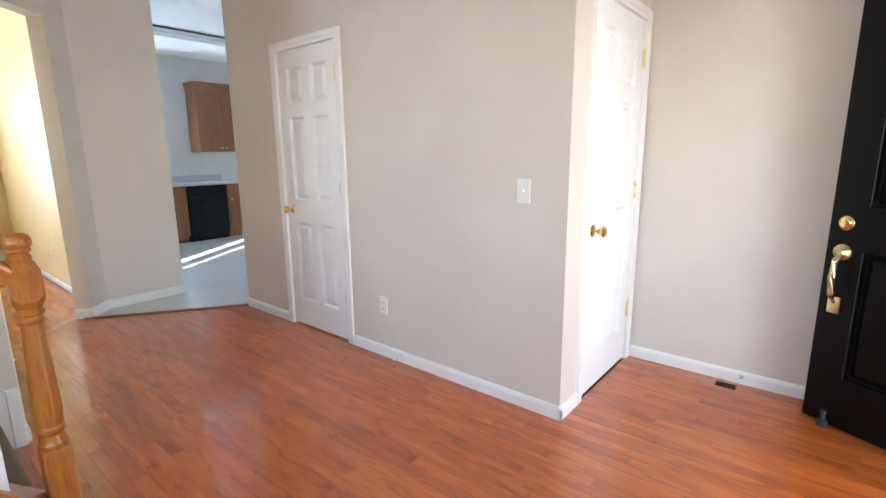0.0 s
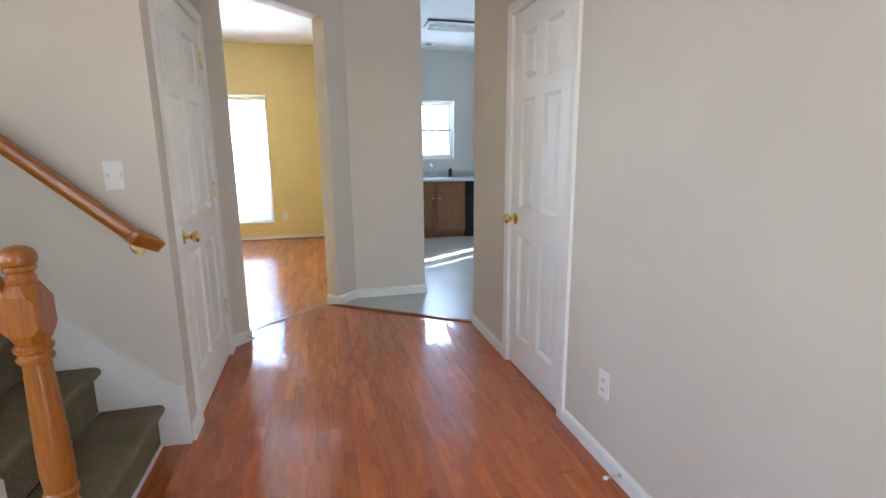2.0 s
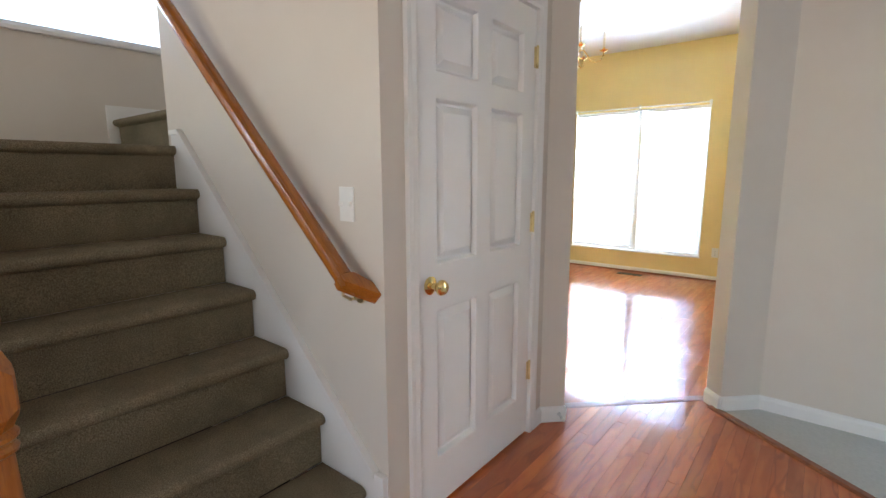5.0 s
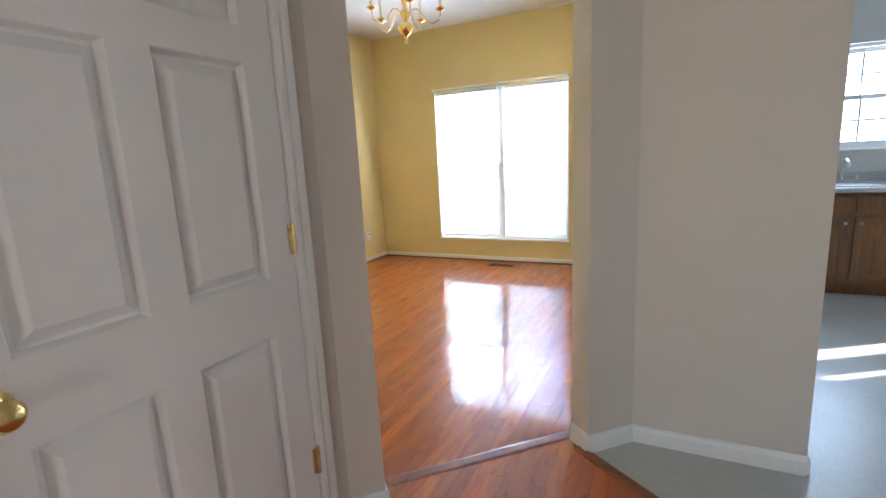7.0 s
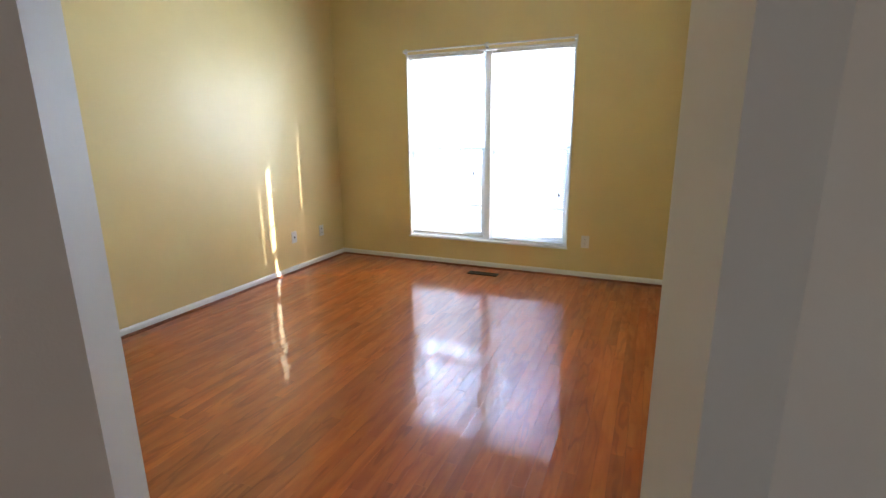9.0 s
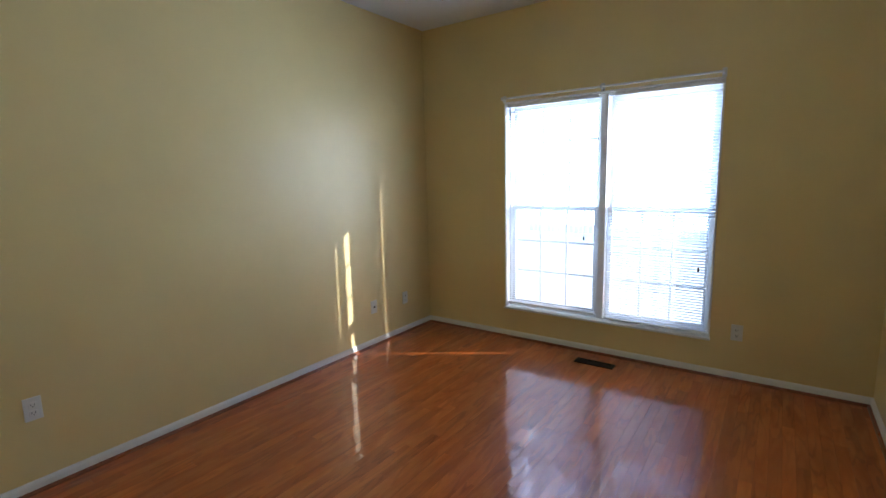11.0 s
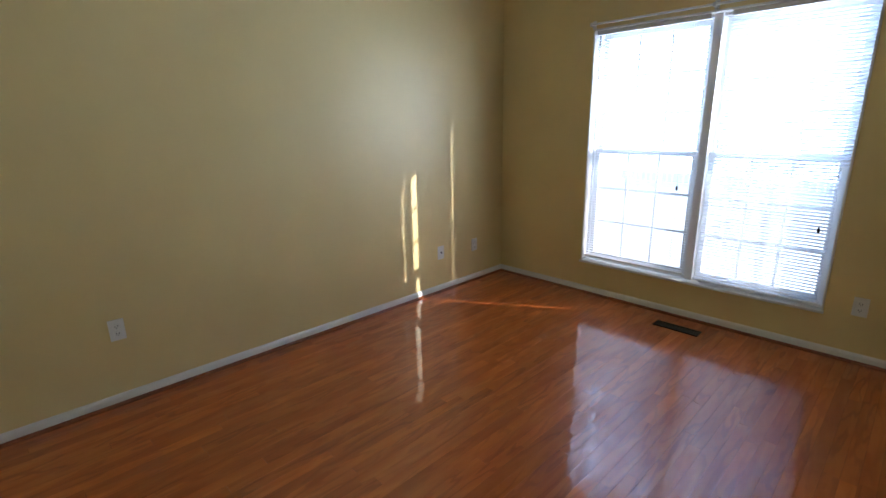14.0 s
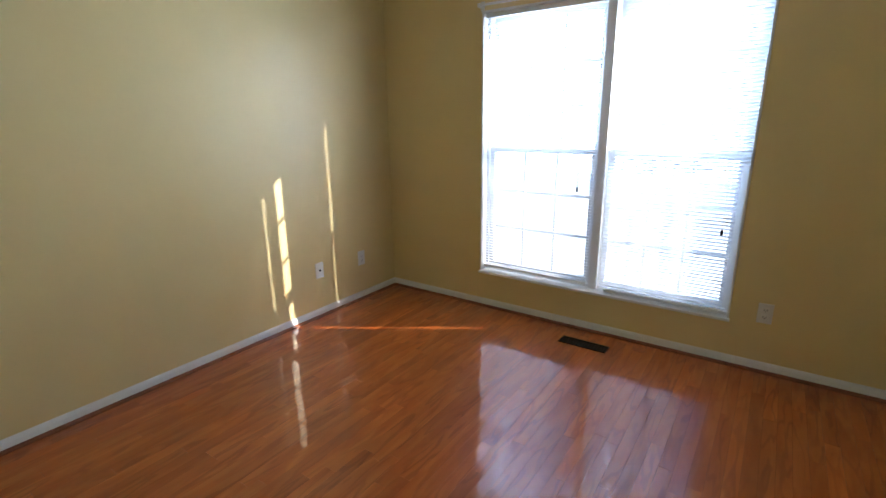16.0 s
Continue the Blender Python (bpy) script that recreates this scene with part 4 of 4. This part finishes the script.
spring_stop(pose(XR - 0.014, 2.33, 0.045, 0, 0, -90), "white-tipped spring door stop on the hall baseboard")
spring_stop(pose(JAMB_L[0] - 0.012, JAMB_L[1] - 0.032, 0.045, 0, 0, 45), "white-tipped spring door stop on the baseboard beside the dining room opening")
spring_stop(pose(XF - 0.014, 0.60, 0.045, 0, 0, -90), "white-tipped spring door stop on the foyer baseboard")

# ---- chandelier ----


def chandelier(x, y, zb):
    c = thing("chandelier", "polished brass candle chandelier with five curved arms", "chandelier", pose(x, y, zb))
    body = lathe([(0.004, 0.02), (0.012, 0.025), (0.008, 0.035), (0.02, 0.045), (0.05, 0.07), (0.06, 0.095), (0.05, 0.12), (0.025, 0.14), (0.016, 0.155), (0.03, 0.175), (0.036, 0.20), (0.026, 0.225), (0.013, 0.245),
                  (0.018, 0.275), (0.026, 0.30), (0.016, 0.33), (0.010, 0.36), (0.014, 0.385), (0.006, 0.40)], 24)
    part("stem", body, BRASS, c, smooth=True)
    ring = [(0.016 * math.cos(a), 0, 0.004 + 0.016 * math.sin(a)) for a in [math.pi * 2 * k / 14 for k in range(15)]]
    part("ring", tube(ring, 0.002, 6), BRASS, c, smooth=True)
    for i in range(5):
        t = 2 * math.pi * i / 5 + 0.35
        d = Vector((math.cos(t), math.sin(t), 0))
        prof = [(0.03, 0.19), (0.06, 0.225), (0.095, 0.225), (0.125, 0.19), (0.155, 0.135), (0.205, 0.112), (0.252, 0.132), (0.268, 0.175), (0.27, 0.205)]
        arm = part("arm", tube([d * r + Vector((0, 0, z)) for r, z in prof], 0.0055, 8), BRASS, c, smooth=True)
        at = d * 0.27
        part("cup", lathe([(0.006, 0.195), (0.03, 0.205), (0.036, 0.213), (0.033, 0.216), (0.012, 0.218), (0.013, 0.232), (0.011, 0.234)], 16, at=at), BRASS, arm, smooth=True)
        part("candle", lathe([(0.0105, 0.233), (0.0105, 0.31), (0.008, 0.313)], 12, at=at), CANDLE, arm, "slim cream candle sleeve", smooth=True)
        part("bulb", lathe([(0.007, 0.313), (0.013, 0.33), (0.011, 0.35), (0.003, 0.375)], 12, at=at), BULB, arm, smooth=True)
    links = bmesh.new()
    z = 0.41
    k = 0
    while z < H - zb - 0.04:
        loop = [(0.009 * math.cos(a), 0.0, z + 0.017 * math.sin(a)) for a in [2 * math.pi * q / 10 for q in range(11)]]
        if k % 2:
            loop = [(0.0, p[0], p[2]) for p in loop]
        tube(loop, 0.0018, 5, links)
        z += 0.028
        k += 1
    part("chain", links, BRASS, c, smooth=True)
    part("canopy", lathe([(0.006, H - zb - 0.05), (0.02, H - zb - 0.045), (0.055, H - zb - 0.02), (0.062, H - zb - 0.001)], 24), BRASS, c, smooth=True)


chandelier(-0.373, 6.366, 2.185)

# ---- kitchen ----


def cabinet_door(parent, x0, x1, z0, z1, y, pull=None):
    s = 0.055
    d = part("door", merge(boxes((x0, x0 + s, y - 0.019, y, z0, z1), (x1 - s, x1, y - 0.019, y, z0, z1), (x0 + s, x1 - s, y - 0.019, y, z0, z0 + s), (x0 + s, x1 - s, y - 0.019, y, z1 - s, z1))), CAB, parent)
    part("panel", rbox(x0 + s, x1 - s, y - 0.011, y - 0.003, z0 + s, z1 - s, 0.003), CAB, d)
    if pull:
        part("knob", moved(lathe([(0.006, 0), (0.006, 0.012), (0.014, 0.018), (0.012, 0.026)], 12), Matrix.Translation((pull[0], y - 0.019, pull[1])) @ Matrix.Rotation(radians(90), 4, "X")), STEEL, d, smooth=True)


YCF = 7.90


def base_unit(x0, x1):
    c = thing("base_cabinet", "oak base cabinet with panelled doors under the grey worktop", "cabinet", pose(x0, YCF, 0), group="kitchen base cabinets")
    w = x1 - x0
    part("body", boxes((0, w, 0.0, 0.62, 0.10, 0.865), (0.0, w, 0.07, 0.62, 0.0, 0.10)), CAB, c)
    h = w / 2
    for a, b, px in (((0.022, h - 0.016, h - 0.05), (h + 0.016, w - 0.022, h + 0.05)) if w > 0.5 else ((0.022, w - 0.022, 0.05),)):
        cabinet_door(c, a, b, 0.135, 0.665, 0.0, (px, 0.62))
        part("drawer_front", rbox(a, b, -0.019, 0.0, 0.70, 0.838, 0.006), CAB, c)
    return c


for a, b in ((1.45, 2.33), (2.34, 3.27), (3.90, 4.12)):
    base_unit(a, b)
dwm = thing("dishwasher", "black built-in dishwasher between oak cabinets", "dishwasher", pose(3.28, YCF, 0))
part("body", boxes((0.0, 0.61, 0.02, 0.6, 0.0, 0.86)), BLACKGLOSS, dwm)
part("door", rbox(0.004, 0.606, -0.02, 0.02, 0.12, 0.72, 0.006), BLACKGLOSS, dwm)
part("control_panel", rbox(0.004, 0.606, -0.024, 0.02, 0.73, 0.855, 0.006), BLACKGLOSS, dwm)
structure("countertop", merge(rbox(1.44, 4.13, YCF - 0.03, YW, 0.868, 0.905, 0.008), rbox(1.44, 4.13, YW - 0.022, YW - 0.001, 0.905, 1.0, 0.004)), COUNTER, "grey laminate kitchen worktop with backsplash", "worktop")
sk = thing("kitchen_sink", "stainless steel sink set in the worktop", "sink", pose(2.83, 8.2, 0.905))
part("rim", merge(rbox(-0.40, 0.40, -0.24, -0.20, 0.0, 0.012, 0.004), rbox(-0.40, 0.40, 0.18, 0.24, 0.0, 0.012, 0.004), rbox(-0.40, -0.36, -0.20, 0.18, 0.0, 0.012, 0.004), rbox(0.36, 0.40, -0.20, 0.18, 0.0, 0.012, 0.004)), STEEL, sk)
part("bowl", boxes((-0.36, 0.36, -0.20, 0.18, 0.0005, 0.003)), STEEL, sk)
fa = thing("faucet", "chrome kitchen faucet with a curved spout and side handles", "faucet", pose(2.83, 8.41, 0.917))
part("base", rbox(-0.13, 0.13, -0.025, 0.025, 0, 0.02, 0.008), STEEL, fa)
part("spout", tube([(0, 0, 0.015), (0, 0, 0.12), (0, -0.03, 0.18), (0, -0.09, 0.20), (0, -0.16, 0.18), (0, -0.19, 0.14)], [0.014, 0.013, 0.012, 0.012, 0.012, 0.012], 10), STEEL, fa, smooth=True)
for xx in (-0.10, 0.10):
    part("handle", merge(lathe([(0.018, 0.018), (0.016, 0.05), (0.008, 0.06)], 12, at=(xx, 0, 0)), tube([(xx, 0, 0.055), (xx * 1.5, -0.02, 0.075)], 0.006, 8)), STEEL, fa, smooth=True)
for k, (xx, yy, r, hh) in enumerate(((3.16, 8.36, 0.032, 0.17), (2.52, 8.38, 0.03, 0.14))):
    bt = thing("soap_bottle", "small clear plastic bottle beside the kitchen sink", "bottle", pose(xx, yy, 0.905))
    part("body", lathe([(r, 0), (r, hh * 0.7), (r * 0.4, hh * 0.82), (r * 0.35, hh * 0.9)], 16), PLASTIC if k else RUBBER, bt, smooth=True)
    part("cap", lathe([(r * 0.45, hh * 0.9), (r * 0.45, hh)], 12), PLASTIC, bt, smooth=True)


def upper_unit(x0, x1):
    c = thing("wall_cabinet", "oak wall cabinet with panelled doors and crown moulding", "cabinet", pose(x0, 8.20, 1.38), group="kitchen wall cabinets")
    w = x1 - x0
    part("body", boxes((0, w, 0, 0.329, 0, 1.03)), CAB, c)
    h = w / 2
    cabinet_door(c, 0.004, h - 0.002, 0.01, 1.0, 0.0, (h - 0.04, 0.06))
    cabinet_door(c, h + 0.002, w - 0.004, 0.01, 1.0, 0.0, (h + 0.04, 0.06))
    part("crown", prism([(-0.03, 1.03), (-0.045, 1.055), (-0.045, 1.07), (0.329, 1.07), (0.329, 1.03)], "x", -0.02, w), CAB, c)


upper_unit(3.68, 4.44)
lt = thing("ceiling_light", "long kitchen ceiling light with a dark rail and white tubes", "ceiling light", pose(3.1, 6.95, H - 0.001))
part("tray", rbox(-0.62, 0.62, -0.16, 0.16, -0.03, 0.0, 0.008), DIFFUSER, lt, "white enamelled tray")
for yy in (-0.075, 0.075):
    part("tube", moved(lathe([(0.010, -0.59), (0.019, -0.58), (0.019, 0.58), (0.010, 0.59)], 14, at=(0, 0, 0)), Matrix.Translation((0, yy, -0.053)) @ Matrix.Rotation(radians(90), 4, "Y")), DIFFUSER, lt, "white fluorescent tube, unlit", smooth=True)
part("side_rail", rbox(-0.64, 0.64, -0.176, -0.162, -0.020, -0.006, 0.003), DARKMETAL, lt, "dark metal side rail")
vt = thing("ceiling_vent", "round white ceiling vent above the kitchen sink", "vent", pose(2.76, 8.05, H - 0.001))
part("ring", lathe([(0.05, -0.012), (0.085, -0.012), (0.10, -0.004), (0.10, 0.0)], 24), PLASTIC, vt, smooth=True)
part("grille", lathe([(0.045, -0.016), (0.048, -0.008)], 20), DARK, vt)

# ---- outside ----
def ground_mat():
    m, n, l, b = nodes_of("winter_lawn")
    mp = coords(n, l, (1, 1, 1), "World")
    a = noise_tex(n, l, mp, 0.6, 6)
    f = noise_tex(n, l, mp, 25, 4)
    c = ramp(n, l, a.outputs[0], [(0.35, (0.40, 0.36, 0.28)), (0.65, (0.55, 0.51, 0.43))])
    d = ramp(n, l, f.outputs[0], [(0.3, (0.7, 0.7, 0.7)), (0.7, (1.2, 1.15, 1.0))])
    l.new(mix(n, l, "MULTIPLY", 1.0, c.outputs[0], d.outputs[0]), b.inputs["Base Color"])
    b.inputs["Roughness"].default_value = 0.9
    return m


structure("ground", boxes((-150, 150, -150, 150, -0.6, -0.35)), ground_mat(), "dry winter lawn with fallen leaves", "ground")
FENCEWOOD = wood("weathered_fence_wood", (0.15, 0.08, 0.055), (0.21, 0.12, 0.085), (0.27, 0.165, 0.12), (40, 40, 4), rough=0.7, coat=0.0)
fence = thing("garden_fence", "weathered wooden picket fence beyond the lawn", "fence", pose(-6, 19.0, -0.35))
picket = rbox(-0.06, 0.06, -0.01, 0.01, 0, 1.35, 0.005, 1)
pk = part("picket", picket, FENCEWOOD, fence)
for i in range(1, 70):
    share("picket", pk.data, fence, pose(i * 0.15, 0, 0))
for z in (0.25, 1.05):
    part("fence_rail", rbox(-0.1, 10.5, 0.012, 0.05, z, z + 0.09, 0.004, 1), FENCEWOOD, fence)
SIDING = plain("pale_siding", (0.55, 0.53, 0.50), rough=0.7)
ROOF = plain("grey_shingle", (0.12, 0.12, 0.13), rough=0.9)
house = thing("neighbor_house", "pale sided neighbouring house seen beyond the garden", "house", pose(9, 34, -0.35))
part("wall", boxes((-6, 6, 0, 8, 0, 5.6)), SIDING, house)
part("roof", prism([(-0.4, 5.55), (4, 8.4), (8.4, 5.55)], "x", -6.4, 6.4), ROOF, house)
for xx in (-4, -1.3, 1.3, 4):
    for zz in (1.0, 3.7):
        wn = part("window", boxes((xx - 0.5, xx + 0.5, -0.03, 0.02, zz, zz + 1.4)), VINYLWHITE, house)
        part("pane", boxes((xx - 0.43, xx + 0.43, -0.04, -0.031, zz + 0.07, zz + 0.67), (xx - 0.43, xx + 0.43, -0.04, -0.031, zz + 0.73, zz + 1.33)), BLACKGLOSS, wn)

# ---- floor boards ----
BOARD = 0.0575


def board_mesh():
    bm = bmesh.new()
    w = BOARD / 2 - 0.0003
    prof = [(-w, -0.018), (w, -0.018), (w, 0.0), (-w, 0.0)]
    lo = [bm.verts.new((u, 0.0, v)) for u, v in prof]
    hi = [bm.verts.new((u, 1.0, v)) for u, v in prof]
    for i in range(4):
        bm.faces.new((lo[i], lo[(i + 1) % 4], hi[(i + 1) % 4], hi[i]))
    bm.faces.new(lo[::-1])
    bm.faces.new(hi)
    bmesh.ops.recalc_face_normals(bm, faces=bm.faces)
    me = bpy.data.meshes.new("floor_board")
    bm.to_mesh(me)
    bm.free()
    me.materials.append(FLOOR)
    return me


def runs_at(x):
    """Stretches of floor along y in the column at x."""
    if x < 0.30:
        return [(YF, 2.16), (4.38, YW)] if x > XL else []
    if x < XD - 0.03:
        return [(YF, YS), (4.30, YW)]
    if x < 1.17:
        return [(YF, YW)]
    edge = 4.985 - (x - 1.17) * 0.705
    if x < XQ + 0.03:
        return [(YF, edge), (5.10, YW)]
    if x < XR + 0.03:
        return [(YF, edge)]
    return [(YF, YC)] if x < XF + 0.03 else []


floor = tagged(new("floor"), "glossy red-brown strip oak floor", "floor", kind="structure")
unit_board = board_mesh()
rng = random.Random(7)
near, rest = [], []
x = XL + BOARD / 2
while x < XF + 0.03:
    for y0, y1 in runs_at(x):
        y = y0 - rng.uniform(0, 0.8)
        while y < y1:
            ln = rng.choice((0.45, 0.6, 0.75, 0.9, 1.1, 1.3))
            a, b = max(y, y0), min(y + ln, y1)
            y += ln
            if b - a > 0.02:
                m = pose(x, a + 0.0003, rng.uniform(-0.0002, 0), rng.gauss(0, 0.02), rng.gauss(0, 0.42), 0) @ Matrix.Diagonal((1, b - a - 0.0008, 1, 1))
                cy = (a + b) / 2
                (near if (-0.9 < x < 1.95 and 2.4 < cy < 6.6) else rest).append(m)
    x += BOARD
near, rest = near[:300], near[300:] + rest
for m in near:
    share("floor_board", unit_board, floor, m)
src_v = [v.co.copy() for v in unit_board.vertices]
src_f = [tuple(p.vertices) for p in unit_board.polygons]
vs, fs = [], []
for m in rest:
    k = len(vs)
    vs += [tuple(m @ v) for v in src_v]
    fs += [tuple(i + k for i in f) for f in src_f]
me = bpy.data.meshes.new("floor_boards")
me.from_pydata(vs, [], fs)
me.materials.append(FLOOR)
rest_ob = new("floor_boards", me)
rest_ob.parent = floor
tagged(rest_ob, "strip oak boards further off", kind="stuff")
